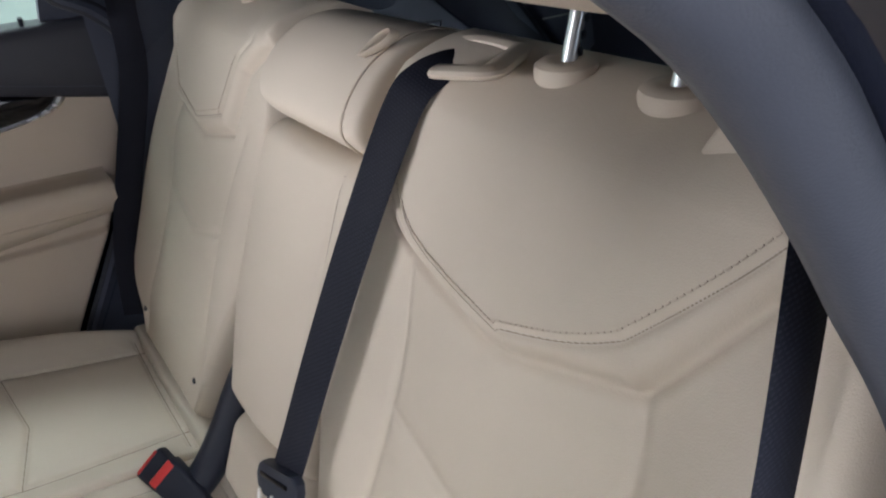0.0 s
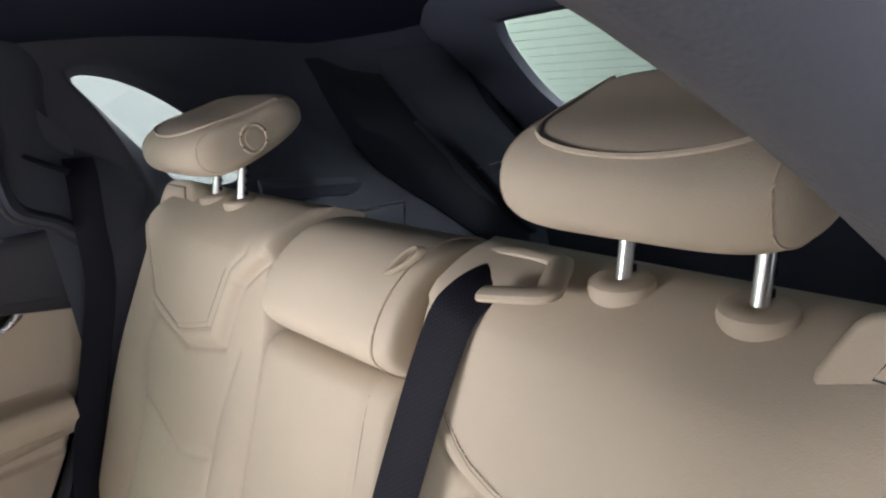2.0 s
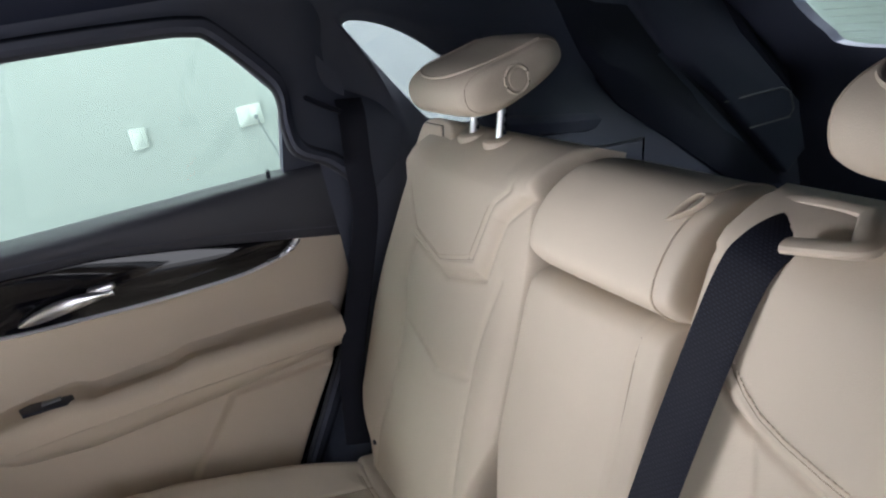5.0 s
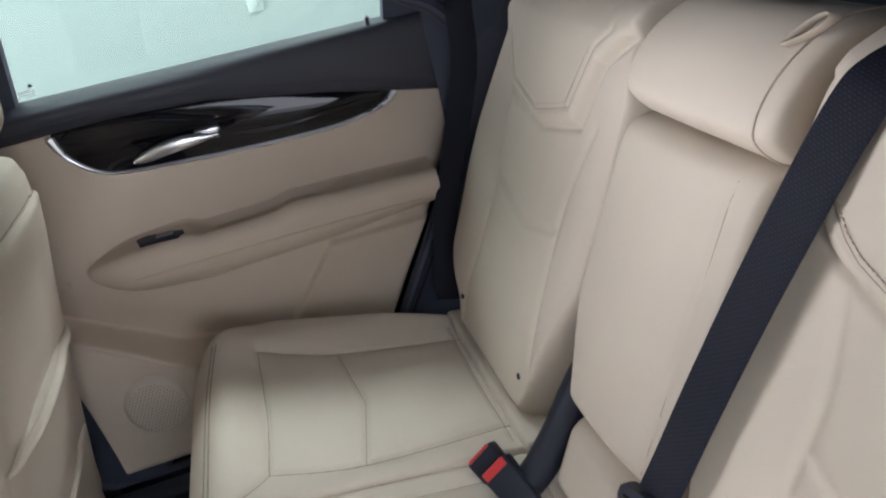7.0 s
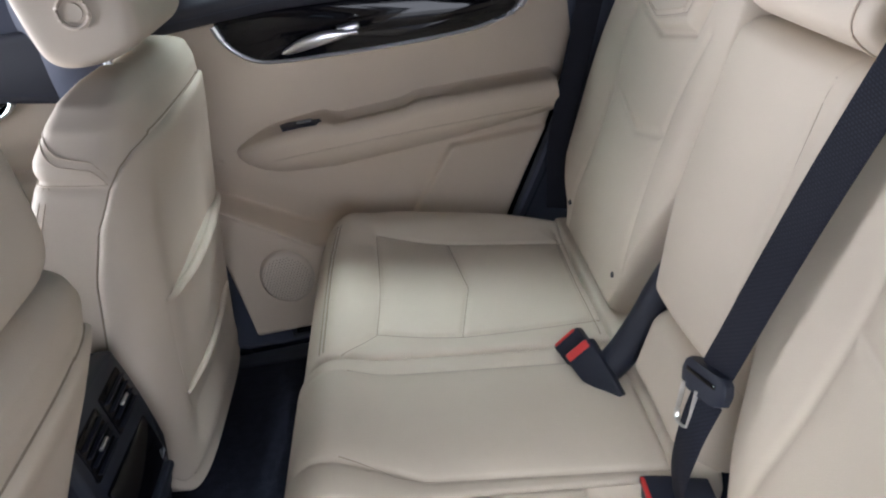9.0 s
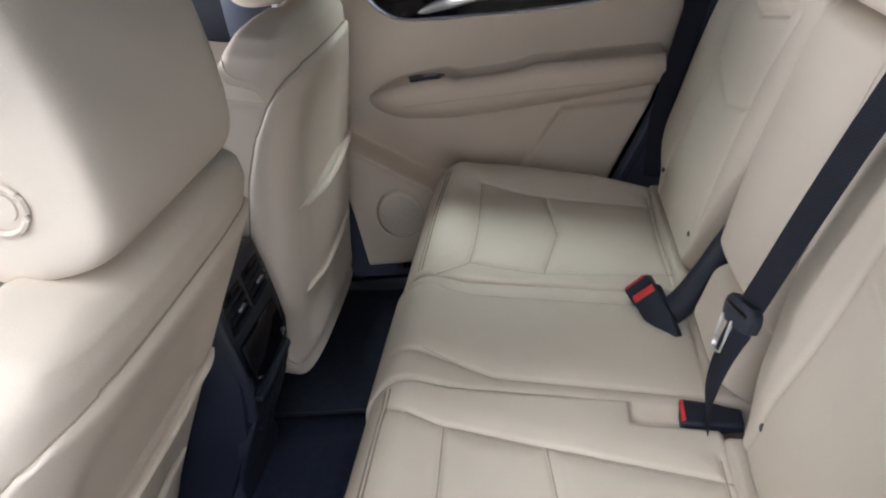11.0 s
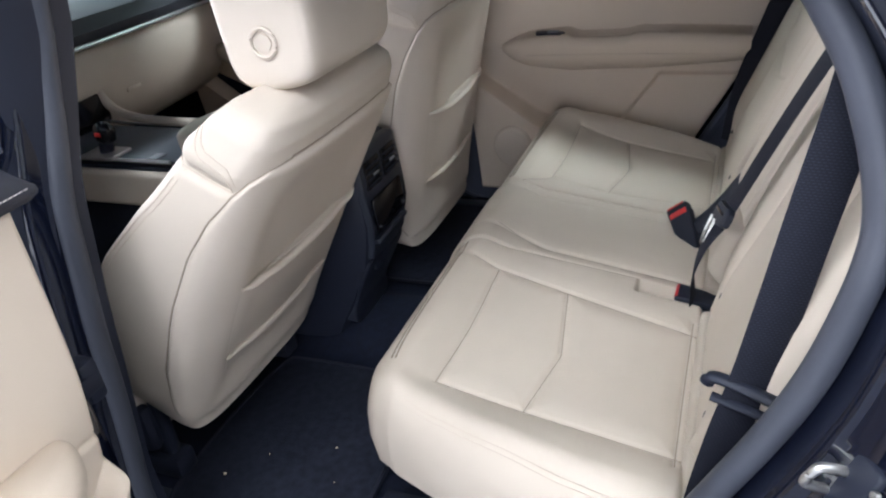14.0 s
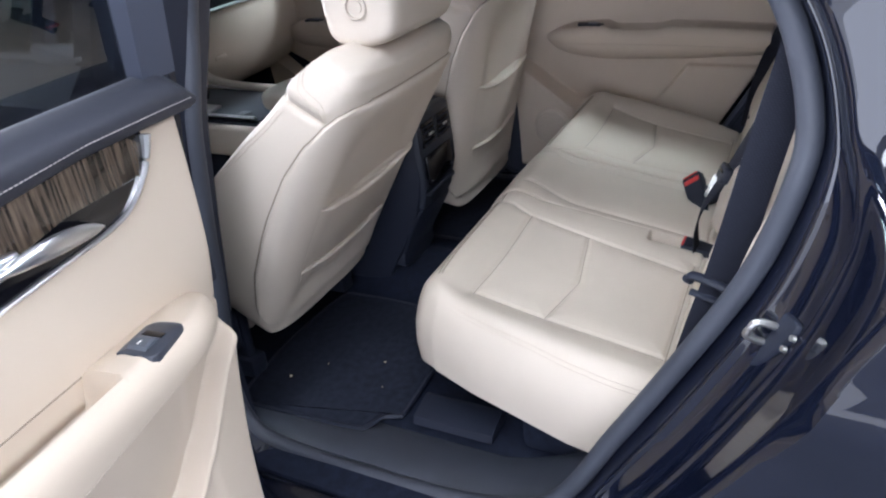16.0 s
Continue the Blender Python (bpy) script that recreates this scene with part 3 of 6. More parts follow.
# rear side of the cabin: pillar with quarter window opening, cargo side trim
QWIN = smooth_line([(-0.14, 1.478), (-0.20, 1.470), (-0.28, 1.425), (-0.37, 1.345), (-0.415, 1.27), (-0.39, 1.248), (-0.325, 1.258), (-0.29, 1.272), (-0.24, 1.335), (-0.175, 1.425)], 5, True)


def cside(y, z, d=0.0):
    x = float(np.interp(z, [0.6, 0.95, 1.15, 1.28, 1.48, 1.6], [0.64, 0.655, 0.665, 0.70, 0.655, 0.56])) - 0.10 * float(step((-0.62 - y) / 0.5))
    return x - d


def c_panel(side):
    """Side trim sheet with a hole for the window, as rings from the window's edge outwards."""
    inner = QWIN
    c = np.mean(np.array(inner), axis=0)
    g = Geo()
    box = []
    for y, z in inner:
        v = np.array([y, z]) - c
        k = min(((0.235 if side > 0 else 0.165) if v[0] > 0 else 0.93) / abs(v[0]) if abs(v[0]) > 1e-6 else 9, (0.265 if v[1] > 0 else 0.62) / abs(v[1]) if abs(v[1]) > 1e-6 else 9)
        box.append(c + v * k)
    loops = []
    for k, d in ((0.0, -0.030), (0.0, -0.024), (0.05, -0.017), (0.11, -0.004), (0.15, 0.003), (0.20, 0.004), (0.26, 0.0), (0.4, 0.0), (0.6, 0.0), (1.0, 0.0)):
        lp = []
        for p, q in zip(inner, box):
            y, z = np.array(p) * (1 - k) + q * k
            y = max(y, -1.135 + max(0.0, z - 1.24) * 1.12)
            if side < 0:
                y = min(y, -0.175)
            lp.append((side * cside(y, z, d), y, z))
        loops.append(lp)
    n = len(inner)
    g.add([p for lp in loops for p in lp], [(i * n + j, i * n + (j + 1) % n, (i + 1) * n + (j + 1) % n, (i + 1) * n + j) for i in range(len(loops) - 1) for j in range(n)])
    return g


both("cabin_side_trim", c_panel, DARK_TRIM, "dark grained cabin side trim round the small window")
for side in (1, -1):
    w = thing("window_1" if side > 0 else "window_2", (side * 0.72, -0.28, 1.25), "small fixed rear quarter window of clear glass", "window", kind="structure")
    cc = np.mean(np.array(QWIN), axis=0)
    grown = [tuple(cc + (np.array(p) - cc) * 1.06) for p in QWIN]
    pane = part("pane", Geo().loft([[(side * (cside(y, z) + 0.031), y, z) for y, z in grown], [(side * (cside(y, z) + 0.035), y, z) for y, z in grown]]), QUARTER_GLASS, w)
    pane.visible_shadow = False


# ---- rear seats ----
LEAN = math.radians(22)
SO, SU, SN = Vector((0, 0.02, 0.75)), Vector((0, -math.sin(LEAN), math.cos(LEAN))), Vector((0, math.cos(LEAN), math.sin(LEAN)))


def on_back(x, s, d):
    return SO + SU * s + SN * d + Vector((x, 0, 0))


def interp(xs, ys):
    return lambda v: float(np.interp(v, xs, ys))


# sewn lines of the backrests, as (distance from the middle, height along the backrest)
BIBS = {-1: [(0.150, 0.53), (0.168, 0.475), (0.224, 0.419), (0.338, 0.392), (0.356, 0.394), (0.413, 0.412), (0.452, 0.431), (0.468, 0.445), (0.516, 0.501), (0.55, 0.55)],
        1: [(0.12, 0.60), (0.164, 0.559), (0.230, 0.514), (0.240, 0.502), (0.252, 0.468), (0.266, 0.428), (0.273, 0.422), (0.355, 0.402), (0.375, 0.402), (0.456, 0.424), (0.466, 0.432), (0.52, 0.50), (0.56, 0.56)]}
LEDGES = {-1: [(0.135, 0.53), (0.150, 0.468), (0.190, 0.414), (0.267, 0.389), (0.346, 0.374), (0.41, 0.389), (0.458, 0.402), (0.478, 0.411), (0.516, 0.465), (0.55, 0.52)],
          1: [(0.10, 0.585), (0.145, 0.545), (0.211, 0.494), (0.220, 0.482), (0.231, 0.45), (0.244, 0.407), (0.251, 0.401), (0.343, 0.381), (0.361, 0.381), (0.472, 0.403), (0.483, 0.412), (0.53, 0.47), (0.57, 0.53)]}
LOWV = [(0.238, 0.258), (0.338, 0.232), (0.470, 0.268)]


def backrest_relief(side):
    bib = smooth_line(BIBS[side], 4)
    ledge = smooth_line(LEDGES[side], 4)
    inner = smooth_line([(0.208, 0.408), (0.230, 0.324), (0.236, 0.255), (0.232, 0.14), (0.215, 0.02), (0.21, -0.05)], 5)
    outer = smooth_line([(0.477, 0.41), (0.493, 0.343), (0.474, 0.265), (0.480, 0.14), (0.50, 0.03), (0.50, -0.05)], 5)
    lx, ls = np.array([p[0] for p in ledge]), np.array([p[1] for p in ledge])

    def relief(X, S):
        A = side * X
        line = np.interp(A, lx, ls, left=0.62, right=0.62)
        above = np.where(S > line, 1, 0) * line_dist(A, S, ledge)
        raised = step((above + 0.004) / 0.008)
        # the shoulder panel rolls over the fold below it
        h = 0.0135 * np.sin(math.pi / 2 * np.clip(above / 0.020, 0, 1)) - 0.0060 * np.exp(-(line_dist(A, S, ledge) / 0.0055) ** 2) * np.where((A > lx[1]) & (A < lx[-2]), 1, 0)
        h = h - 0.0030 * np.exp(-(line_dist(A, S, bib) / 0.0032) ** 2)
        h = h + seams(A, S, [inner, outer, LOWV], 0.0065, 0.0065, 0.006, 0.03) * (1 - raised)
        h = h + 0.012 * np.exp(-((A - 0.56) / 0.06) ** 2) * step((0.5 - S) / 0.2)
        if side > 0:
            h = h - 0.018 * np.exp(-((A - 0.148) / 0.032) ** 2) * step((0.58 - S) / 0.26)
        h = h - 0.010 * np.exp(-((S - 0.562) / 0.035) ** 2) * step((A - 0.20) / 0.05) * step((0.50 - A) / 0.05)
        h = h - 0.05 * step((S - 0.50) / 0.14) ** 2 - 0.010 * step((0.08 - S) / 0.1)
        return h + 0.006

    return relief, [p for p in bib if p[1] < (0.545 if side < 0 else 0.505)]


def seat_post(g, x, s, d, length=0.07):
    base = on_back(x, s, d)
    top = base + Vector((0, -0.018, length))
    g.cyl(base, top, 0.0062, 14)
    return base, top


HEAD = [(-0.158, 1.346), (-0.140, 1.362), (-0.142, 1.390), (-0.170, 1.410), (-0.230, 1.424), (-0.285, 1.436), (-0.315, 1.428), (-0.322, 1.402), (-0.298, 1.380), (-0.250, 1.358), (-0.195, 1.342)]


def rear_headrest(parent, xc, side, lift=0.0, back=0.0):
    prof = smooth_line([(y + back, z + lift) for y, z in HEAD], 5, True)
    M = lambda u, y, z: Vector((xc + u, y, z))
    head = part("headrest", pillow(M, prof, 0.106, 5, 52), LEATHER, parent, "beige leather headrest")
    mid = np.mean(np.array(prof), axis=0)

    def on_head(u, y, z):
        k = max(0.0, 1 - (abs(u) / 0.106) ** 5) ** 0.2
        q = mid + (np.array((y + back, z + lift)) - mid) * (k + 0.012)
        return (xc + u, float(q[0]), float(q[1]))

    rim = [(0.089, -0.285, 1.436), (0.089, -0.230, 1.424), (0.084, -0.185, 1.414), (0.066, -0.163, 1.407), (0.035, -0.154, 1.402)]
    top = smooth_line([on_head(-u, y, z) for u, y, z in rim] + [on_head(0.0, -0.152, 1.400)] + [on_head(u, y, z) for u, y, z in reversed(rim)], 6)
    part("piping", Geo().tube(top, 0.0022, 6), LEATHER, head)
    for sx in (-1, 1):
        c = np.mean(np.array(prof), axis=0)
        k = (1 - (0.0935 / 0.106) ** 5) ** (1 / 5)
        ring = [Vector((xc + sx * 0.0935, *(c + (np.array(p) - c) * (k + 0.002)))) for p in prof]
        part("seam", Geo().tube(ring, 0.0011, 5, closed=True), THREAD, head)
    bx = xc - side * 0.1062
    button = Geo().cyl((bx + side * 0.012, -0.228 + back, 1.386 + lift), (bx - side * 0.001, -0.228 + back, 1.386 + lift), 0.014, 24, 0.013)
    part("button", button, LEATHER, head, "round beige fold button")
    ringp = [Vector((bx + side * 0.0015, -0.228 + back + 0.019 * math.cos(a), 1.386 + lift + 0.019 * math.sin(a))) for a in np.linspace(0, 2 * math.pi, 25)[:-1]]
    part("button_ring", Geo().tube(ringp, 0.003, 6, closed=True), LEATHER, head)
    return head


def post_pair(parent, xs, s=0.583, d=-0.030):
    for x in xs:
        g = Geo()
        base, top = seat_post(g, x, s, d)
        post = part("post", g, CHROME, parent, "chrome headrest post")
        notch = Geo()
        for k in range(4):
            p = base + (top - base) * (0.22 + 0.17 * k)
            notch.rbox(p + Vector((-0.0034, -0.0046, 0)), (0.006, 0.006, 0.0065), 0.0012)
        part("notch", notch, DARK_PLASTIC, post)
        foot = Geo()
        rings = []
        ax = ((top - base).normalized() + SN * 0.35).normalized()
        ux, uy = Vector((1, 0, 0)), ax.cross(Vector((1, 0, 0)))
        for h, r in ((-0.022, 0.022), (0.003, 0.0238), (0.0075, 0.0228), (0.010, 0.019), (0.0105, 0.010), (0.009, 0.0075)):
            rings.append([base + ax * h + ux * (math.cos(a) * r * 1.12) + uy * (math.sin(a) * r) for a in np.linspace(0, 2 * math.pi, 29)[:-1]])
        foot.loft(rings)
        part("post_collar", foot, BEIGE_PLASTIC, parent, "beige plastic post collar")


def side_back(side, xin, xout, label):
    """One outer backrest of the bench."""
    relief, bib = backrest_relief(side)
    xc = side * 0.37
    t = thing("rear_seat", (xc, 0.2, 0.52), label, "car seat", "rear seats")
    edge_in = interp([-0.06, 0.06, 0.2, 0.45, 0.6], [xin + 0.09, xin + 0.05, xin, xin, xin + 0.012])
    edge_out = interp([-0.06, 0.02, 0.10, 0.25, 0.45, 0.6], [xout - 0.10, xout - 0.07, xout - 0.012, xout, xout - 0.02, xout - 0.055])
    left, right = (edge_in, edge_out) if side > 0 else (lambda v: -edge_out(v), lambda v: -edge_in(v))
    radii = (0.014, 0.035, 0.03, 0.075) if side > 0 else (0.035, 0.014, 0.03, 0.075)
    body = padded("backrest", pad(on_back, left, right, -0.05, 0.605, 0.07, radii, relief, du=0.0023, skirt=0.05), LEATHER, t)
    part("stitching", stitches(on_back, [(side * a, b) for a, b in bib], lambda U, V: relief(U, V) + 0.0014, 0.0065 * side, 0.0036, 0.0018, 0.0006), THREAD, body, kind="stuff")
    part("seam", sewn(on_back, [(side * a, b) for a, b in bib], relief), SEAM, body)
    shell = Geo().rbox(on_back(side * (xin + xout) / 2, 0.26, -0.135), (xout - xin - 0.02, 0.04, 0.60), 0.015, Euler((LEAN, 0, 0)).to_matrix())
    part("back_shell", shell, DARK_PLASTIC, t, "black carpeted rear shell")
    for ax in (0.245 if side > 0 else 0.222, 0.512):
        p = on_back(side * ax, 0.022, float(relief(np.array([side * ax]), np.array([0.022]))[0]))
        part("anchor_button", Geo().cyl(p - SN * 0.012, p + SN * 0.0012, 0.006, 16, 0.005), DARK_PLASTIC, t, "small dark round anchor cap")
    return t, relief


right_back, rel_r = side_back(1, 0.150, 0.615, "beige leather outer rear seat with raised headrest and chevron cushion")
left_back, rel_l = side_back(-1, 0.112, 0.635, "beige leather outer rear seat beside the open door, with belt guide")
post_pair(right_back, (0.345, 0.428), 0.585, -0.036)
rear_headrest(right_back, 0.387, 1, -0.012, -0.012)
post_pair(left_back, (-0.302, -0.406))
rear_headrest(left_back, -0.354, -1, -0.002)


def release_bezel(parent, side):
    """Release lever surround on the outer top corner."""
    x0, x1 = 0.468, 0.585
    out = smooth_line([(x0 - 0.018, 0.545), (x0 - 0.006, 0.580), (x0 + 0.018, 0.604), (x1 - 0.02, 0.602), (x1 + 0.008, 0.578), (x1 + 0.008, 0.528), (x0 + 0.03, 0.516), (x0 - 0.008, 0.524)], 4, True)
    M = lambda u, v, d: on_back(side * u, v, d - (0.016 if side > 0 else 0.0))
    part("release_bezel", Geo().slab(M, out, -0.06, 0.000, 0.006), BEIGE_PLASTIC, parent, "beige plastic release surround")
    ins = [(x0 + 0.018, 0.566), (x0 + 0.032, 0.594), (x1 - 0.015, 0.594), (x1 - 0.010, 0.562)]
    part("release_lever", Geo().slab(M, ins, -0.02, 0.0025, 0.002), BEIGE_PLASTIC, parent)
    gap = [(x0 + 0.0168, 0.5648), (x0 + 0.0312, 0.5952), (x1 - 0.0138, 0.5952), (x1 - 0.0088, 0.5605)]
    part("release_gap", Geo().slab(M, gap, -0.02, 0.0008, 0.0004), DARK_PLASTIC, parent)


release_bezel(left_back, -1)
release_bezel(right_back, 1)

# belt guide frame on the inner top corner
guide = Geo()
guide.tube(smooth_line([(-0.130, -0.240, 1.278), (-0.180, -0.243, 1.284), (-0.224, -0.242, 1.284), (-0.235, -0.236, 1.284), (-0.251, -0.210, 1.284), (-0.265, -0.186, 1.283), (-0.265, -0.178, 1.283), (-0.256, -0.174, 1.282), (-0.212, -0.168, 1.277)], 5), 0.0118, 12, 0.5)
part("belt_guide", guide, BEIGE_PLASTIC, left_back, "beige plastic belt guide loop")

# centre backrest with its roll
centre = thing("rear_seat", (0.03, 0.2, 0.52), "narrow beige leather centre seat with a rolled head cushion", "car seat", "rear seats")


def centre_relief(X, S):
    ln = smooth_line([(-0.062, 0.45), (-0.066, 0.3), (-0.070, 0.07)], 5)
    top = step((S - 0.40) / 0.06)
    return 0.014 + seams(X, S, [ln], 0.003, 0.003, 0.004, 0.03) - 0.012 * ((X - 0.03) / 0.13) ** 2 - 0.006 * top


padded("backrest", pad(on_back, interp([0.06, 0.45], [-0.108, -0.104]), interp([0.06, 0.12, 0.18, 0.22, 0.45], [0.075, 0.10, 0.128, 0.145, 0.148]), 0.075, 0.458, 0.05, (0.014, 0.012, 0.03, 0.03), centre_relief, skirt=0.08), LEATHER, centre)
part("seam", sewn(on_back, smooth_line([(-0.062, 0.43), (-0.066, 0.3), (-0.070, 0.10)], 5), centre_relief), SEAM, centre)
padded("lower_lip", pad(on_back, lambda v: -0.105, lambda v: 0.085, -0.04, 0.085, 0.05, (0.03, 0.03, 0.03, 0.03), lambda X, S: 0.012 + 0 * X, skirt=0.08), LEATHER, centre)
ROLL = [(0.462, 0.010), (0.478, 0.034), (0.507, 0.036), (0.545, 0.022), (0.580, -0.010), (0.598, -0.055), (0.592, -0.100), (0.540, -0.105), (0.465, -0.080), (0.458, -0.020)]
roll_prof = smooth_line(ROLL, 6, True)
roll = part("head_roll", pillow(lambda u, s, d: on_back(0.003 + u, s, d), roll_prof, 0.121, 12, 44, 0.5), LEATHER, centre, "rolled beige leather head cushion")
for xe in (-0.098,):
    part("seam", Geo().tube([on_back(xe, s * 1.0, d + 0.0005) for s, d in roll_prof], 0.0012, 5, closed=True), THREAD, roll)
loop = Geo()
lp = []
for k in range(25):
    q = 2 * math.pi * k / 24
    f, r = 0.5 - 0.5 * math.cos(q), math.sin(q) * (0.5 - 0.5 * math.cos(q)) ** 0.6
    lp.append(tuple(on_back(-0.086 - 0.028 * f + 0.0055 * r, 0.553 + 0.030 * f + 0.0045 * r, 0.024 - 0.013 * f)))
loop.ribbon(lp, [tuple(SN)] * 25, 0.012, 0.0018)
part("pull_strap", loop, LEATHER, centre, "folded beige leather pull strap")


# ---- rear cushion ----
CS = math.atan2(0.055, 0.34)
CO, CF, CN = Vector((0, 0.06, 0.70)), Vector((0, math.cos(CS), math.sin(CS))), Vector((0, -math.sin(CS), math.cos(CS)))


def on_cushion(x, v, d):
    return CO + CF * v + CN * d + Vector((x, 0, 0))




def cushion_relief(side):
    ins_in = smooth_line([(0.182 + 0.055 * (side > 0), 0.342), (0.205 + 0.012 * (side > 0), 0.203), (0.238, -0.02)], 6)
    ins_out = smooth_line([(0.512 + 0.05 * (side > 0), 0.342), (0.520, 0.203), (0.525 - 0.025 * (side > 0), -0.02)], 6)
    front = smooth_line([ins_in[0], (0.37, 0.336), ins_out[0]], 6)
    chev = [(0.205 + 0.012 * (side > 0), 0.206), (0.37, 0.180), (0.520, 0.203)]
    rear = [(0.20, -0.012), (0.54, -0.012)]
    inner = smooth_line([(0.135, 0.47), (0.165, 0.41), (0.182 + 0.055 * (side > 0), 0.342)], 5)
    lines = [ins_in, ins_out, front, chev, rear, inner]

    def relief(X, V):
        A = side * X
        h = seams(A, V, lines, 0.0042, 0.0040, 0.0040, 0.020)
        h = h + 0.014 * step((A - 0.515) / 0.09) + 0.010 * step((V - 0.34) / 0.06) - 0.045 * step((V - 0.40) / 0.10) ** 2
        if side < 0:
            h = h - 0.032 * step((A - 0.108) / 0.006) * step((0.156 - A) / 0.008) * step((0.096 - V) / 0.008)
        return h + 0.002 - 0.006 * np.exp(-((A - 0.37) / 0.11) ** 2) * step((0.34 - V) / 0.1)

    return relief, lines


def cushion_unit(side, label):
    relief, lines = cushion_relief(side)
    inn = 0.105 if side < 0 else 0.172
    out = interp([-0.02, 0.10, 0.3, 0.39, 0.43, 0.45, 0.462], [0.645, 0.640, 0.605, 0.580, 0.555, 0.525, 0.49]) if side < 0 else interp([-0.02, 0.10, 0.3, 0.36, 0.40, 0.43, 0.45, 0.462], [0.60, 0.645, 0.685, 0.680, 0.662, 0.632, 0.60, 0.56])
    left, right = ((lambda v: inn), out) if side > 0 else ((lambda v: -out(v)), (lambda v: -inn))
    radii = (0.012, 0.05, 0.02, 0.07) if side > 0 else (0.05, 0.012, 0.02, 0.07)
    body = padded("cushion", pad(on_cushion, left, right, -0.035, 0.462, 0.07, radii, relief, du=0.003, skirt=0.115 if side > 0 else 0.096, taper=0.05, falls=(0.007, 0.07) if side > 0 else (0.07, 0.007)), LEATHER, left_back if side < 0 else right_back, label)
    if side < 0:
        def side_roll(U, V):
            e = np.array([out(v) for v in V]) + U
            k = np.sqrt(np.clip(1 - np.clip(1 - e / 0.05, 0, 1) ** 2, 0, 1))
            return relief(U, V) * k - 0.07 * (1 - k) + 0.0006

        for off in (0.0150, 0.0195):
            ln = smooth_line([(-(out(v) - off), v) for v in (0.0, 0.1, 0.2, 0.3, 0.36, 0.395)], 6)
            part("seam", sewn(on_cushion, ln, side_roll, 0.0008), THREAD, body)

    # the twin seam that runs along the rolled front edge
    def rolled(U, V):
        kv = np.sqrt(np.clip(1 - np.clip(1 - (0.462 - V) / 0.07, 0, 1) ** 2, 0, 1))
        return relief(U, V) * kv - 0.07 * (1 - kv) + 0.0004

    for v in (0.424, 0.4305):
        xs = np.linspace(inn + 0.02, 0.500 if side < 0 else 0.58, 24)
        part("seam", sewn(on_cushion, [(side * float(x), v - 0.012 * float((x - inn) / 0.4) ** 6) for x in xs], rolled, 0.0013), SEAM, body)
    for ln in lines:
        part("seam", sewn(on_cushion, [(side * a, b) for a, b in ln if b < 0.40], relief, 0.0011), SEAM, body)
    return body


cushion_unit(-1, "outer cushion beside the open door")
cushion_unit(1, "outer cushion beside the closed door")


def mid_relief(X, V):
    return -0.004 + seams(X, V, [[(-0.085, -0.05), (-0.075, 0.28), (-0.05, 0.34), (-0.03, 0.46)], [(0.135, -0.05), (0.135, 0.30), (0.15, 0.46)]], 0.0036, 0.0040, 0.0030, 0.018) + 0.011 * step((V - 0.33) / 0.07) - 0.040 * step((V - 0.40) / 0.10) ** 2 + 0.006 * np.cos((X - 0.03) * 9)


padded("cushion", pad(on_cushion, lambda v: -0.1045, lambda v: 0.1715, -0.035, 0.468, 0.07, (0.010, 0.010, 0.02, 0.07), mid_relief, skirt=0.10, taper=0.02, falls=(0.007, 0.007)), LEATHER, centre, "centre cushion")
for ln in ([(-0.085, -0.02), (-0.075, 0.28), (-0.05, 0.34), (-0.035, 0.39)], [(0.135, -0.02), (0.135, 0.30), (0.144, 0.39)]):
    part("seam", sewn(on_cushion, smooth_line(ln, 5), mid_relief), SEAM, centre)
# the sewn strip between cushion and backrest
for xa, xb, owner in ((-0.62, -0.16, left_back), (-0.10, 0.16, centre), (0.17, 0.60, right_back)):
    padded("rear_strip", pad(on_cushion, lambda v: xa, lambda v: xb, -0.085, -0.018, 0.03, (0.012, 0.012, 0.01, 0.012), lambda X, V: 0.006 + 0 * X, skirt=0.05), LEATHER, owner)


# ---- belts and buckles ----
def bend(pts, n=8):
    return smooth_line([tuple(p) for p in pts], n)


mid_belt = thing("seat_belt", (-0.10, 0.06, 0.70), "black webbing centre seat belt laid over the backrest", "seat belt", "rear seat belts")
line = bend([Vector((-0.188, -0.262, 1.256)), Vector((-0.190, -0.222, 1.276)), on_back(-0.189, 0.552, 0.018), on_back(-0.182, 0.51, 0.032), on_back(-0.167, 0.385, 0.038), on_back(-0.154, 0.26, 0.040), on_back(-0.146, 0.17, 0.040), on_back(-0.141, 0.125, 0.040)])
wb = Geo().ribbon(line, [(0.92, -0.10 + 0.2 * min(1, i / 24), 0.05 + 0.37 * min(1, i / 24)) for i in range(len(line))], 0.045, 0.0018)
part("webbing", wb, BELT, mid_belt)
line2 = bend([on_back(-0.152, 0.112, 0.044), on_back(-0.160, 0.070, 0.050), Vector((-0.160, 0.056, 0.775)), Vector((-0.150, 0.056, 0.72)), Vector((-0.138, 0.052, 0.68))])
part("webbing", Geo().ribbon(line2, [(0.88, 0.2 - 0.013 * i, 0.30 - 0.012 * i) for i in range(len(line2))], 0.044, 0.0018), BELT, mid_belt)
tw = Euler((LEAN, math.radians(10), math.radians(12))).to_matrix()
tongue_c = on_back(-0.140, 0.118, 0.044)
gr = Geo()
rings = []
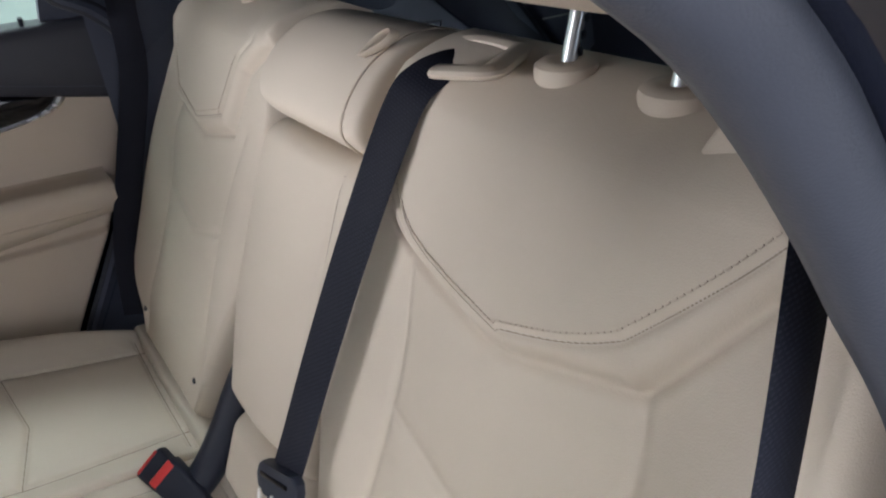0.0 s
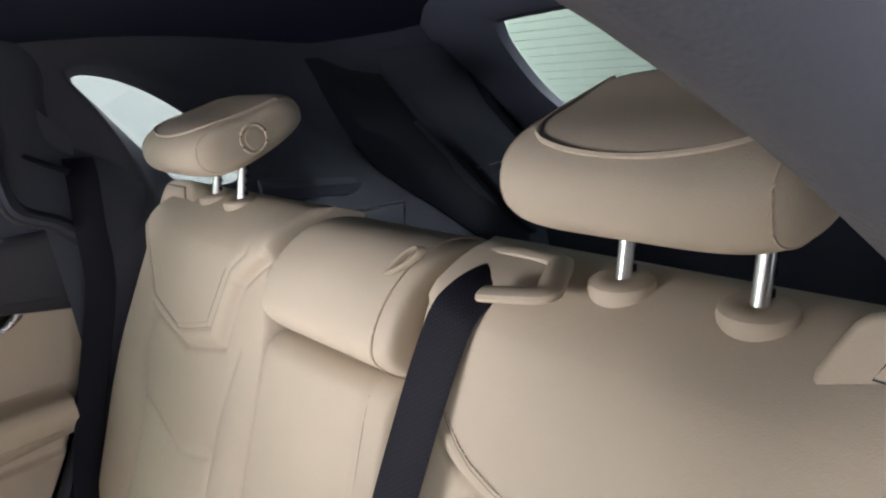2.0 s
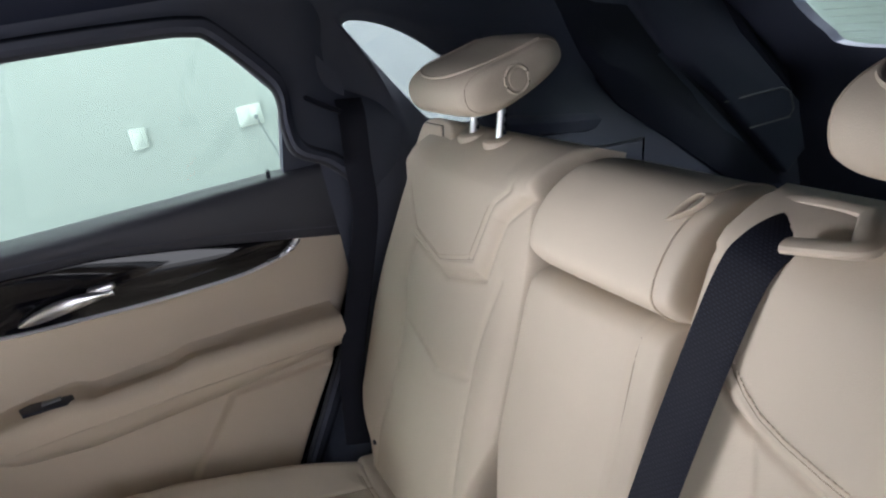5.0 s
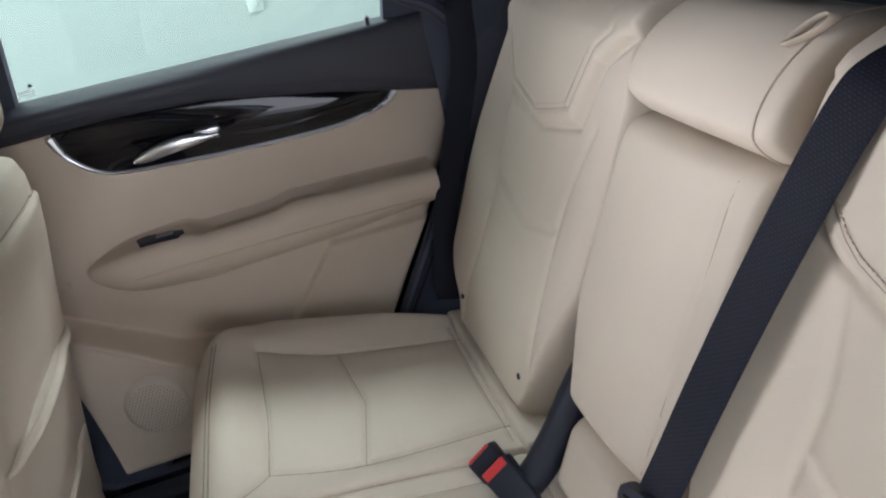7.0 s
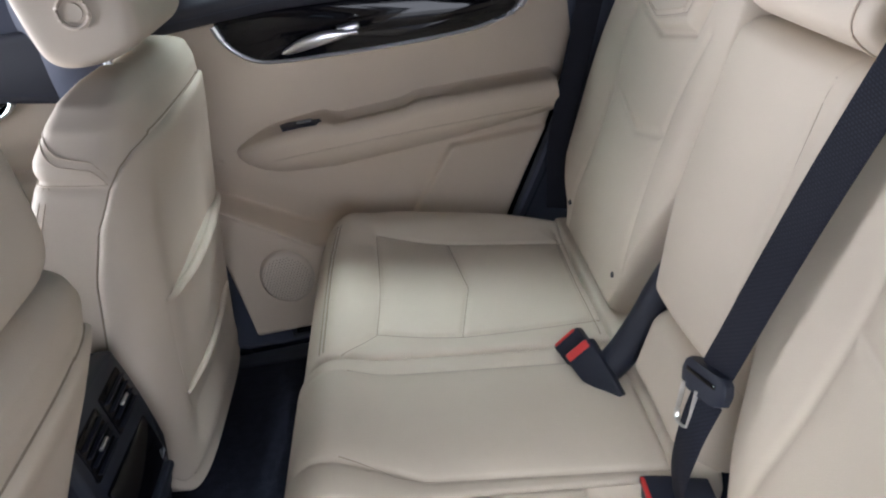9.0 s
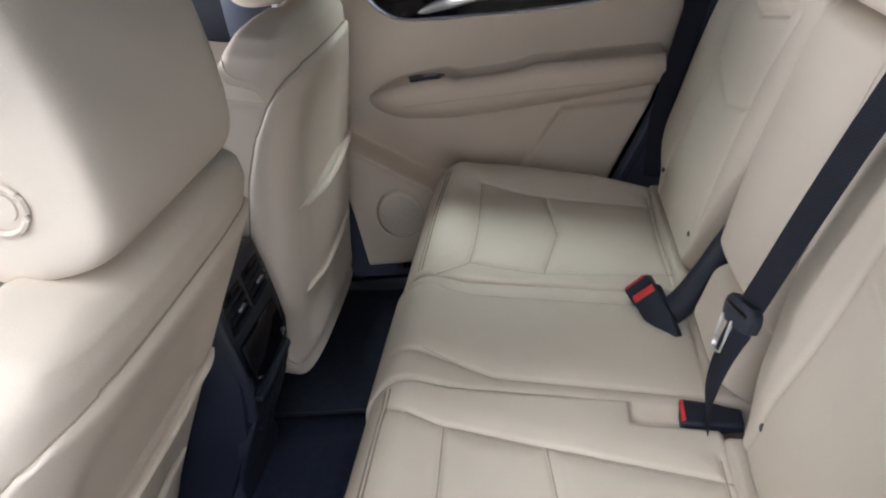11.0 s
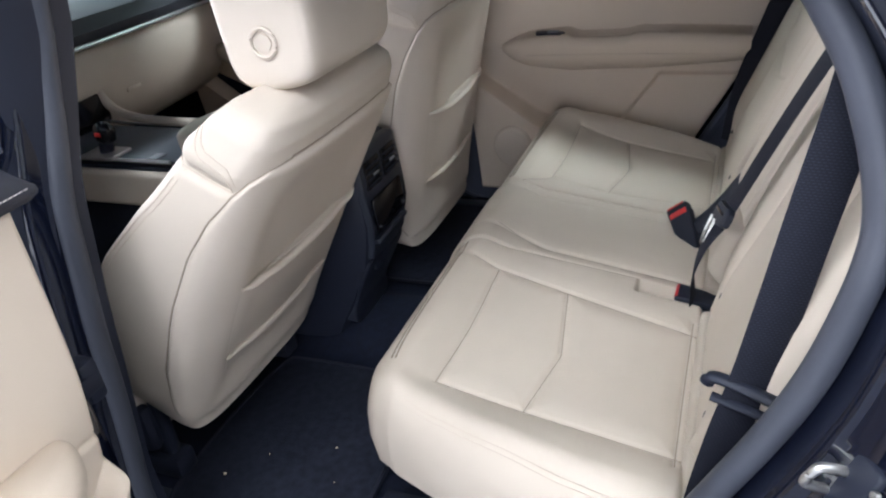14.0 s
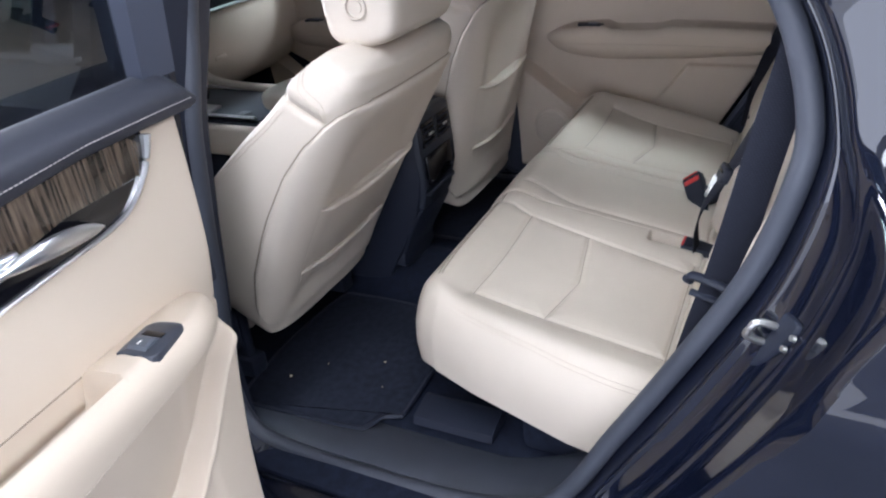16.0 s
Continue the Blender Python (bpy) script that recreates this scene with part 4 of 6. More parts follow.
for k, (w, h) in enumerate(((0.026, -0.017), (0.036, -0.012), (0.039, 0.0), (0.036, 0.010), (0.028, 0.016))):
    rings.append([tongue_c + tw @ Vector((w * math.copysign(abs(math.cos(a)) ** 0.5, math.cos(a)), 0.009 * math.copysign(abs(math.sin(a)) ** 0.5, math.sin(a)), h)) for a in np.linspace(0, 2 * math.pi, 25)[:-1]])
grip = part("tongue_grip", gr.loft(rings), DARK_PLASTIC, mid_belt, "black plastic belt tongue grip")
part("slot", Geo().rbox(tongue_c + tw @ Vector((0, 0.0092, 0.004)), (0.050, 0.002, 0.005), 0.0008, tw), PIANO, grip)
tp = tongue_c + tw @ Vector((0.012, 0.006, -0.024))
pl = Geo()
pl.tube(smooth_line([tp + tw @ Vector((x, 0.003, z)) for x, z in ((-0.012, 0.012), (-0.012, -0.004), (-0.012, -0.020), (-0.008, -0.031), (0.008, -0.031), (0.012, -0.020), (0.012, -0.004), (0.012, 0.012))], 4), 0.0032, 8, 0.5)
part("tongue_plate", pl, STEEL, mid_belt, "bare steel belt tongue")

# open door side belt: from the pillar down through the lower guide
side_belt = thing("seat_belt", (-0.62, 0.03, 0.75), "black webbing outer seat belt hanging beside the backrest", "seat belt", "rear seat belts")
line = bend([Vector((-0.56, -0.115, 1.44)), Vector((-0.575, -0.098, 1.34)), Vector((-0.588, -0.082, 1.23)), Vector((-0.598, -0.064, 1.13)), Vector((-0.606, -0.044, 1.01)), Vector((-0.612, -0.028, 0.92)), Vector((-0.618, -0.010, 0.84)), Vector((-0.628, 0.008, 0.74)), Vector((-0.64, 0.02, 0.64))])
part("webbing", Geo().ribbon(line, [(-0.12, 1.0, 0.12)] * len(line), 0.048, 0.0018), BELT, side_belt)
part("lower_guide", Geo().tube(bend([Vector((-0.604, 0.018, 0.902)), Vector((-0.606, 0.012, 0.912)), Vector((-0.612, -0.008, 0.912)), Vector((-0.618, -0.032, 0.907)), Vector((-0.626, -0.056, 0.903))]), 0.0085, 12, 0.75), DARK_PLASTIC, side_belt, "black plastic belt guide bar")
part("guide_foot", Geo().tube(bend([Vector((-0.612, 0.012, 0.890)), Vector((-0.620, -0.02, 0.886)), Vector((-0.628, -0.052, 0.882))]), 0.0062, 10, 0.8), DARK_PLASTIC, side_belt)

far_belt = thing("seat_belt", (0.63, 0.0, 0.75), "black webbing outer seat belt hanging on the far pillar", "seat belt", "rear seat belts")
line = bend([Vector((0.650, -0.112, 1.355)), Vector((0.626, -0.106, 1.325)), Vector((0.622, -0.098, 1.25)), Vector((0.622, -0.090, 1.15)), Vector((0.628, -0.045, 1.0)), Vector((0.632, 0.0, 0.85)), Vector((0.635, 0.02, 0.70))])
part("webbing", Geo().ribbon(line, [(0.35, 1.0, 0.1)] * len(line), 0.047, 0.0018), BELT, far_belt)
part("upper_guide", Geo().tube(smooth_line([(0.654, -0.030, 1.378), (0.644, -0.060, 1.357), (0.634, -0.082, 1.343), (0.632, -0.090, 1.338)], 5), 0.006, 10, 0.8), DARK_PLASTIC, far_belt, "black belt slot lip")


def buckle(at, along, across, label, length=0.072, red=0.013):
    """A belt buckle whose red end points along."""
    t = thing("belt_buckle", at, label, "belt buckle", "rear belt buckles")
    at, ay, ax = Vector(at), Vector(along).normalized(), Vector(across).normalized()
    az = ax.cross(ay).normalized()
    ax = ay.cross(az)
    put = lambda x, y, z: at + ax * x + ay * y + az * z
    rings = []
    for y, w, h in ((-length / 2 - 0.02, 0.017, 0.007), (-length / 2, 0.019, 0.0085), (-length / 2 + 0.01, 0.0215, 0.0105), (0.0, 0.023, 0.0115), (length / 2 - 0.006, 0.0245, 0.0125), (length / 2 - 0.001, 0.0240, 0.012), (length / 2, 0.0225, 0.0105)):
        rings.append([put(w * math.copysign(abs(math.cos(a)) ** 0.35, math.cos(a)), y, h * math.copysign(abs(math.sin(a)) ** 0.35, math.sin(a))) for a in np.linspace(0, 2 * math.pi, 37)[:-1]])
    body = part("body", Geo().loft(rings), DARK_PLASTIC, t, "black plastic buckle body")
    turn = Matrix((ax, ay, az)).transposed()
    part("release_button", Geo().rbox(put(0, length / 2 - red / 2 + 0.001, 0.0095), (0.040, red, 0.007), 0.002, turn), RED, body, "red release button")
    return t


buckle((0.092, 0.088, 0.722), (0.78, 0.32, 0.50), (-0.10, -0.77, 0.62), "black buckle with a red button on top of another buckle")
buckle((0.130, 0.096, 0.716), (0.78, 0.32, 0.45), (-0.10, -0.77, 0.60), "black buckle with a red button leaning on the cushion", red=0.005)
buckle((-0.124, 0.056, 0.694), (0.05, 1.0, 0.12), (1.0, -0.05, 0.0), "black buckle with a red button lying in the cushion recess", 0.06, 0.006)
# the dark of the buckle hole is put in as a solid black tube
slot = thing("buckle_slot", (0.10, -0.01, 0.74), "black tube filling the dark buckle hole between the backrests", "seat trim")
part("trim", Geo().tube(bend([on_back(0.112, 0.145, -0.045), on_back(0.110, 0.12, -0.022), on_back(0.106, 0.08, -0.010), on_back(0.102, 0.03, 0.000), on_back(0.098, -0.03, 0.018), on_back(0.094, -0.07, 0.045)]), 0.023, 14), DARK_PLASTIC, slot)


# ---- doors ----
def right_door_map(shift=0.0):
    def M(y, z, d):
        lean = max(0.0, z - 1.2) * 0.30
        return Vector((0.72 - d - lean + (0.02 if shift else 0.0), y + shift, z))

    return M


OPEN = math.radians(84)
HINGE = Vector((-0.822, 0.742, 0))
DIR, INW = Vector((-math.sin(OPEN), -math.cos(OPEN), 0)), Vector((math.cos(OPEN), -math.sin(OPEN), 0))


def left_door_map(y, z, d):
    lean = max(0.0, z - 1.2) * 0.30
    return HINGE + DIR * (0.715 - y) + INW * (0.07 + d + lean) + Vector((0, 0, z))


FRONT_EDGE = interp([0.47, 0.53, 0.79, 0.86, 1.2], [0.640, 0.645, 0.672, 0.68, 0.698])
REAR_EDGE = interp([0.47, 0.52, 0.655, 0.87, 0.945, 1.05, 1.11, 1.24], [0.27, 0.20, 0.118, 0.0, -0.032, -0.085, -0.10, -0.10])


def door(name, M, label, simple=False, glass=GLASS, ahead=0.0):
    t = thing(name, M(0.4, 0.45, -0.08), label, "car door")
    # beige trim sheet
    near = glass is DARK_GLASS
    ridge = smooth_line([(0.80, 0.90), (0.704, 0.830), (0.62, 0.768), (0.552, 0.718), (0.50, 0.706), (0.43, 0.68), (0.40, 0.60)] if not near else [(0.72, 0.90), (0.652, 0.832), (0.632, 0.808), (0.590, 0.742), (0.556, 0.690), (0.52, 0.650), (0.47, 0.62), (0.42, 0.56)], 5)
    rx, rz = np.array([p[0] for p in reversed(ridge)]), np.array([p[1] for p in reversed(ridge)])

    def relief(Y, Z):
        top = np.interp(Y, rx, rz, left=0.3, right=0.86)
        pocket = step((top - Z + 0.008) / 0.022) * step((Y - 0.40) / 0.04)
        h = (0.016 if near else 0.040) * pocket - (0.5 if near else 1.0) * (0.020 * step((0.86 - Z) / 0.2) + 0.024 * np.exp(-(line_dist(Y, Z, ridge) / 0.06) ** 2) * step((Y - 0.42) / 0.06)) * (1 - pocket) + 0.005 * np.exp(-(line_dist(Y, Z, [(a, b - 0.012) for a, b in ridge]) / 0.007) ** 2) * pocket - 0.006 * np.exp(-(line_dist(Y, Z, ridge) / 0.006) ** 2)
        ribx = np.interp(Z, [0.64, 0.727, 0.856], [0.36, 0.306, 0.213])
        h = h + 0.015 * step((ribx - Y + 0.008) / 0.014) * step((0.862 - Z) / 0.01)
        if near:
            h = h + 0.004 * step((0.909 - 0.21 * (Y - 0.62) - Z) / 0.004) * step((Y - 0.55) / 0.02) - 0.003 * np.exp(-(line_dist(Y, Z, [(0.72, 0.890), (0.60, 0.915)]) / 0.0035) ** 2)
        else:
            h = h - 0.0035 * np.exp(-(line_dist(Y, Z, [(0.80, 0.925), (0.69, 0.92)]) / 0.003) ** 2)
        return h + 0.008 * np.cos((Z - 1.0) * 9)

    padded("trim_panel", pad(M, REAR_EDGE, lambda v: FRONT_EDGE(v) + ahead * (1.0 + 0.35 * (1.2 - v)), 0.485, 1.19, 0.02, (0.012, 0.012, 0.025, 0.004), relief, du=0.0032, skirt=0.03), BEIGE_DOOR, t, "beige moulded trim panel")
    # dark stitched upper rail
    rail = Geo()
    rings = []
    low_line = interp([-0.1, 0.0, 0.15, 0.35, 0.50, 0.62, 0.78], [1.098, 1.118, 1.150, 1.186, 1.195, 1.193, 1.188])
    for y in np.linspace(-0.10, 0.70 + ahead, 40):
        zl = low_line(y)
        zt = 1.246 - 0.030 * float(step((y - 0.655 - ahead) / 0.05)) ** 2
        prof = smooth_line([(zl, -0.01), (zl - 0.002, 0.014), (zl + 0.004, 0.025), (zl + (zt - zl) * 0.35, 0.0325), (zl + (zt - zl) * 0.65, 0.029), (zt - 0.008, 0.014), (zt, -0.006), (zt, -0.028), (zt - 0.04, -0.030)], 3, True)
        rings.append([M(y, z, d) for z, d in prof])
    rail.loft(rings, closed=True)
    rl = part("upper_rail", rail, DARK_LEATHER, t, "black stitched leather window rail", angle=60)
    part("stitching", stitches(M, [(float(y), low_line(y) + 0.018) for y in np.linspace(-0.09, 0.69, 60)], lambda a, b: 0.0332 - 0.004 * step((0.25 - a) / 0.3), 0, 0.0042, 0.0022, 0.0006), PALE_THREAD if not ahead else DARK_TRIM, rl, kind="stuff")
    # wood strip, handle recess, chrome surround
    chrome = smooth_line([(0.612, 1.184), (0.606, 1.164), (0.592, 1.138), (0.560, 1.111), (0.518, 1.098), (0.41, 1.090), (0.30, 1.084), (0.15, 1.082), (0.075, 1.092), (0.040, 1.104), (0.022, 1.120)], 6)
    top = [(float(y), low_line(y) - 0.001) for y in np.linspace(0.024, 0.605, 24)]
    part("inlay", Geo().slab(M, chrome + top, 0.000, 0.012, 0.003), PIANO, t, "inlay drawn in gloss black")
    strip = [(float(y), low_line(y) - 0.002) for y in np.linspace(0.03, 0.58, 22)] + [(0.598, 1.178), (0.582, 1.139), (0.46, 1.140), (0.36, 1.124), (0.28, 1.115), (0.15, 1.108), (0.06, 1.108)]
    # far doors' wood is drawn gloss black, its shade put into the colour
    part("wood_strip", Geo().slab(M, strip, 0.004, 0.0155, 0.002), WOOD if near else PIANO, t, "striped dark wood inlay" if near else "inlay drawn in gloss black")
    part("chrome_trim", Geo().tube([M(y, z, 0.012) for y, z in chrome], lambda q: 0.0035 + 0.004 * math.exp(-((q - 1.0) / 0.10) ** 2) + 0.0045 * math.exp(-(q / 0.15) ** 2), 8), CHROME, t, "bright chrome trim line")
    hnd = Geo()
    rings = []
    for q in np.linspace(0, 1, 18):
        y, z = 0.498 - 0.150 * q, 1.113 + 0.008 * math.sin(q * math.pi) + 0.012 * q
        w, h = 0.002 + 0.010 * math.sin(math.pi * min(1, q * 1.15)) ** 0.6 * (1 - 0.3 * q) + 0.004 * q, 0.006
        rings.append([M(y, z + w * math.cos(a), 0.020 + 0.010 * math.sin(q * math.pi) + h * math.sin(a)) for a in np.linspace(0, 2 * math.pi, 13)[:-1]])
    hnd.loft(rings)
    part("door_handle", hnd, CHROME, t, "satin chrome inner door handle")
    part("lock_button", Geo().rbox(M(0.365, 1.135, 0.018), (0.012, 0.045, 0.014) if not glass is DARK_GLASS else (0.045, 0.012, 0.014), 0.006, None, 3), CHROME, t)
    # armrest
    arm = Geo()
    rings = []
    tip = 0.622 if near else 0.645
    runs = np.linspace(tip - 0.080, REAR_EDGE(0.9) + 0.004, 40) if not near else np.concatenate([np.linspace(tip - 0.080, 0.416, 14), np.linspace(0.413, 0.398, 7), np.linspace(0.390, 0.004, 34)])
    for y in np.concatenate([tip - 0.075 * (1 - np.cos(np.linspace(0, math.pi / 2, 10))), runs]):
        k = max(0.0, 1 - max(0.0, (float(y) - tip + 0.105) / 0.1125) ** 1.9) ** 0.62 * 0.97 + 0.03
        zt = float(np.interp(y, [-0.05, 0.265, 0.290, 0.32, 0.43, 0.452, 0.70], [0.972, 0.985, 0.976, 0.974, 0.972, 0.982, 0.962]))
        zb = float(np.interp(y, [-0.05, 0.0, 0.217, 0.45, 0.70], [0.893, 0.891, 0.874, 0.866, 0.890]))
        if near:
            zt = 0.971
            fold = 0.9035 + 0.105 * (float(y) - 0.396)
            # pull cup with a steep front wall
            cup = 0.058 * float(step((y - 0.15) / 0.05) * step((0.411 - y) / 0.010))
            prof = [(zt - 0.022, -0.004), (zt - 0.021, 0.003), (zt - 0.020 - cup * 0.6, 0.010), (zt - 0.010 - cup * 0.92, 0.018), (zt - 0.004 - cup, 0.028), (zt - cup, 0.056), (zt - 0.001 - cup * 0.85, 0.068), (zt - cup * 0.15, 0.078), (zt - 0.002, 0.084), (zt - 0.010, 0.095), (zt - 0.024, 0.1015), (zt - 0.044, 0.101), (fold + 0.002, 0.0965), (fold - 0.002, 0.0950), (fold - 0.012, 0.086), (zb + 0.012, 0.066), (zb + 0.003, 0.030), (zb, -0.002)]
        else:
            sc = 0.012 * float(step((y - 0.17) / 0.03) * step((0.435 - y) / 0.02))
            prof = [(zt + 0.026, -0.002), (zt + 0.010, 0.008), (zt + 0.002 - sc * 0.3, 0.018), (zt - sc, 0.026), (zt - sc, 0.068), (zt, 0.078), (zt - 0.004, 0.088), (zt - 0.022, 0.094), ((zt + zb) / 2 - 0.007, 0.088), (zb + 0.016, 0.066), (zb + 0.004, 0.030), (zb, 0.0)]
        zm = (zt + zb) / 2 + 0.005
        rings.append([M(y, zm + (z - zm) * k, d * k - 0.006) for z, d in prof])
    arm.loft(rings)
    armrest = part("armrest", arm, BEIGE_DOOR, t, "padded beige armrest", angle=50)
    if near:
        part("seam", stitches(M, [(float(y), 0.9035 + 0.105 * (float(y) - 0.396)) for y in np.linspace(0.530, 0.02, 40)], lambda a, b: 0.0900 + 0.0 * a, 0, 0.0040, 0.0022, 0.0006), THREAD, armrest, kind="stuff")
        liner = smooth_line([(0.392, 0.022), (0.388, 0.056), (0.20, 0.056), (0.19, 0.022)], 4, True)
        part("cup_liner", Geo().slab(lambda u, v, d: M(u, 0.914 + d, v), liner, -0.006, 0.003, 0.001), BEIGE_PLASTIC, armrest, "beige liner in the pull cup")
        part("cup_joint", Geo().tube([M(u, 0.9165, v) for u, v in liner], 0.0014, 6, closed=True), SEAM, armrest)
        rim = []
        for y in np.concatenate([np.linspace(0.03, tip - 0.105, 20), np.linspace(tip - 0.095, tip - 0.001, 16)]):
            k = max(0.0, 1 - max(0.0, (float(y) - tip + 0.105) / 0.1125) ** 1.9) ** 0.62 * 0.97 + 0.03
            rim.append(M(float(y), 0.926 + 0.0285 * k, 0.0078))
        part("edge_joint", Geo().tube(rim, 0.0011, 6), SEAM, armrest)
    else:
        part("seam", Geo().tube([M(y, 0.926 + 0.004 * math.sin(y * 5), 0.0845) for y in np.linspace(0.56, 0.02, 24)], 0.0009, 5), THREAD, armrest)
    if near:
        sw = smooth_line([(0.446, 0.038), (0.494, 0.0355), (0.503, 0.038), (0.511, 0.047), (0.5145, 0.074), (0.512, 0.081), (0.503, 0.0845), (0.458, 0.0895), (0.450, 0.088), (0.445, 0.081), (0.443, 0.044)], 3, True)
        bez = part("switch_bezel", Geo().slab(lambda u, v, d: M(u, 0.9705 + d - 0.12 * max(0.0, v - 0.072), v), sw, -0.012, 0.0022, 0.0012), SILL_PLASTIC, armrest, "dark grey window switch bezel")
        key = part("switch", Geo().loft([[M(u, 0.9722 + h * e, d) for u, h in ((0.452, 0.0), (0.455, 0.004), (0.464, 0.0062), (0.474, 0.005), (0.480, 0.0005))] for d, e in ((0.045, 0.6), (0.047, 1.0), (0.071, 1.0), (0.073, 0.6))]), CONSOLE, bez, "grey window switch")
        part("symbol", Geo().rbox(M(0.461, 0.9780, 0.059), (0.008, 0.0025, 0.0008), 0.0004), WHITE_PLASTIC, key)
        part("switch_recess", Geo().slab(lambda u, v, d: M(u, 0.9725 + d, v), [(0.480, 0.045), (0.480, 0.073), (0.490, 0.073), (0.490, 0.045)], -0.002, 0.0008, 0.0002), PIANO, bez)
    else:
        sw = [(0.542, 0.932), (0.534, 0.951), (0.466, 0.960), (0.454, 0.953), (0.459, 0.938), (0.524, 0.926)]
        bez = part("switch_bezel", Geo().slab(lambda u, v, d: M(u, 0.9765 + d, 0.052 + (v - 0.943) * 1.5), sw, -0.010, 0.0050, 0.0015), DARK_PLASTIC, armrest, "black window switch bezel")
        part("switch", Geo().rbox(M(0.490, 0.9815, 0.050), (0.012, 0.030, 0.008), 0.002), GREY_PLASTIC, bez, "grey window switch")
    # speaker grille
    if ahead:
        grille = Geo()
        cy, cz = (0.627, 0.640) if ahead else (0.545, 0.60)
        disc = [(cy + 0.060 * math.cos(a), cz + 0.066 * math.sin(a)) for a in np.linspace(0, 2 * math.pi, 33)[:-1]]
        grille.slab(M, disc, 0.01, 0.046, 0.010)
        sp = part("speaker_grille", grille, BEIGE_PLASTIC, t, "round beige speaker grille")
        holes = Geo()
        for i in range(-9, 10):
            for j in range(-9, 10):
                u, v = cy + 0.0072 * (i + 0.5 * (j % 2)), cz + 0.0063 * j
                if math.hypot(u - cy, v - cz) < 0.054:
                    holes.add([M(u + 0.0015 * math.cos(a), v + 0.0015 * math.sin(a), 0.0464) for a in np.linspace(0, 2 * math.pi, 7)[:-1]], [tuple(range(6))])
        if not simple:
            part("grille_hole", holes, SEAM, sp, kind="stuff")
    # window frame, pane, lock pin
    WIN = [(0.018, 1.236), (0.000, 1.372), (0.003, 1.386), (0.012, 1.398), (0.088, 1.490), (0.104, 1.503), (0.13, 1.509), (0.19, 1.512), (0.50, 1.522), (0.585, 1.47), (0.640, 1.240)]
    OUT = [(-0.105, 1.236), (-0.115, 1.365), (-0.114, 1.380), (-0.110, 1.395), (0.0, 1.525), (0.015, 1.540), (0.05, 1.555), (0.16, 1.562), (0.54, 1.562), (0.64 + ahead, 1.49), (0.700 + ahead, 1.240)]
    fr = Geo()
    n = len(WIN)
    inn0, inn1 = [M(y, z, -0.028) for y, z in WIN], [M(y, z, -0.004) for y, z in WIN]
    o1, o0 = [M(y, z, -0.002) for y, z in OUT], [M(y, z, -0.05) for y, z in OUT]
    fr.add(inn0 + inn1 + o1 + o0, [(a * n + i, a * n + i + 1, (a + 1) * n + i + 1, (a + 1) * n + i) for a in range(3) for i in range(n - 1)])
    part("window_frame", fr, DARK_TRIM, t, "dark window frame", angle=20)
    pane = part("pane", Geo().loft([[M(y, z, -0.030) for y, z in WIN], [M(y, z, -0.034) for y, z in WIN]]), glass, t, smooth=False)
    pane.visible_shadow = False
    part("lock_pin", Geo().cyl(M(0.046, 1.232, 0.002), M(0.046, 1.258, 0.002), 0.004, 10).cyl(M(0.046, 1.236, 0.002), M(0.046, 1.241, 0.002), 0.011, 14), DARK_PLASTIC, t)
    if glass is not DARK_GLASS and not simple:
        part("glass_mark", Geo().rbox(M(0.610, 1.271, -0.0285), (0.0008, 0.006, 0.006), 0.0002), DARK_PLASTIC, pane, "small dark printed mark")
        for k, w in enumerate((0.034, 0.024, 0.030)):
            part("print_bar", Geo().rbox(M(0.622, 1.263 - 0.004 * k, -0.0285), (0.0008, w, 0.0014), 0.0002), WHITE_PLASTIC, pane)
    # painted shell
    shell = Geo()
    rings = []
    for z, d0 in ((0.42, -0.10), (0.46, -0.13), (0.6, -0.145), (0.85, -0.15), (1.08, -0.145), (1.18, -0.115), (1.232, -0.075)):
        re = REAR_EDGE(z) - 0.05
        rings.append([M(re + 0.01, z, -0.052), M(re - 0.012, z, -0.065), M(re, z, d0), M(0.725 + ahead, z, d0), M(0.735 + ahead, z, -0.065), M(0.72 + ahead, z, -0.052)])
    shell.loft(rings)
    part("outer_shell", shell, PAINT, t, "glossy black door shell", angle=25)
    return t


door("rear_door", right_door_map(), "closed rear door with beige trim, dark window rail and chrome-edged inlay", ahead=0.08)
door("rear_door", left_door_map, "rear door swung wide open, beige trim with striped wood inlay", glass=DARK_GLASS)


def left_front_map(y, z, d):
    lean = max(0.0, z - 1.2) * 0.30
    return Vector((-0.74 + d + lean, y + 1.02, z))


driver_door = door("front_door", left_front_map, "closed driver door with beige trim", True, DARK_GLASS, 0.08)
front_door = door("front_door", right_door_map(1.02), "closed front passenger door with beige trim", True, ahead=0.08)


# ---- tailgate ----
gate = thing("tailgate", (0, -1.15, 0.8), "closed tailgate with a wide rear window in dark trim", "tailgate")
GW = smooth_line([(-0.45, 1.30), (-0.40, 1.256), (0.0, 1.245), (0.40, 1.256), (0.45, 1.30), (0.455, 1.38), (0.425, 1.475), (0.36, 1.495), (0.0, 1.505), (-0.36, 1.495), (-0.425, 1.475), (-0.455, 1.38)], 5, True)


def gate_point(x, z, d=0.0):
    return Vector((x, -1.12 + max(-0.03, z - 1.256) * 1.10 - d + 0.05 * (x / 0.7) ** 2, z))


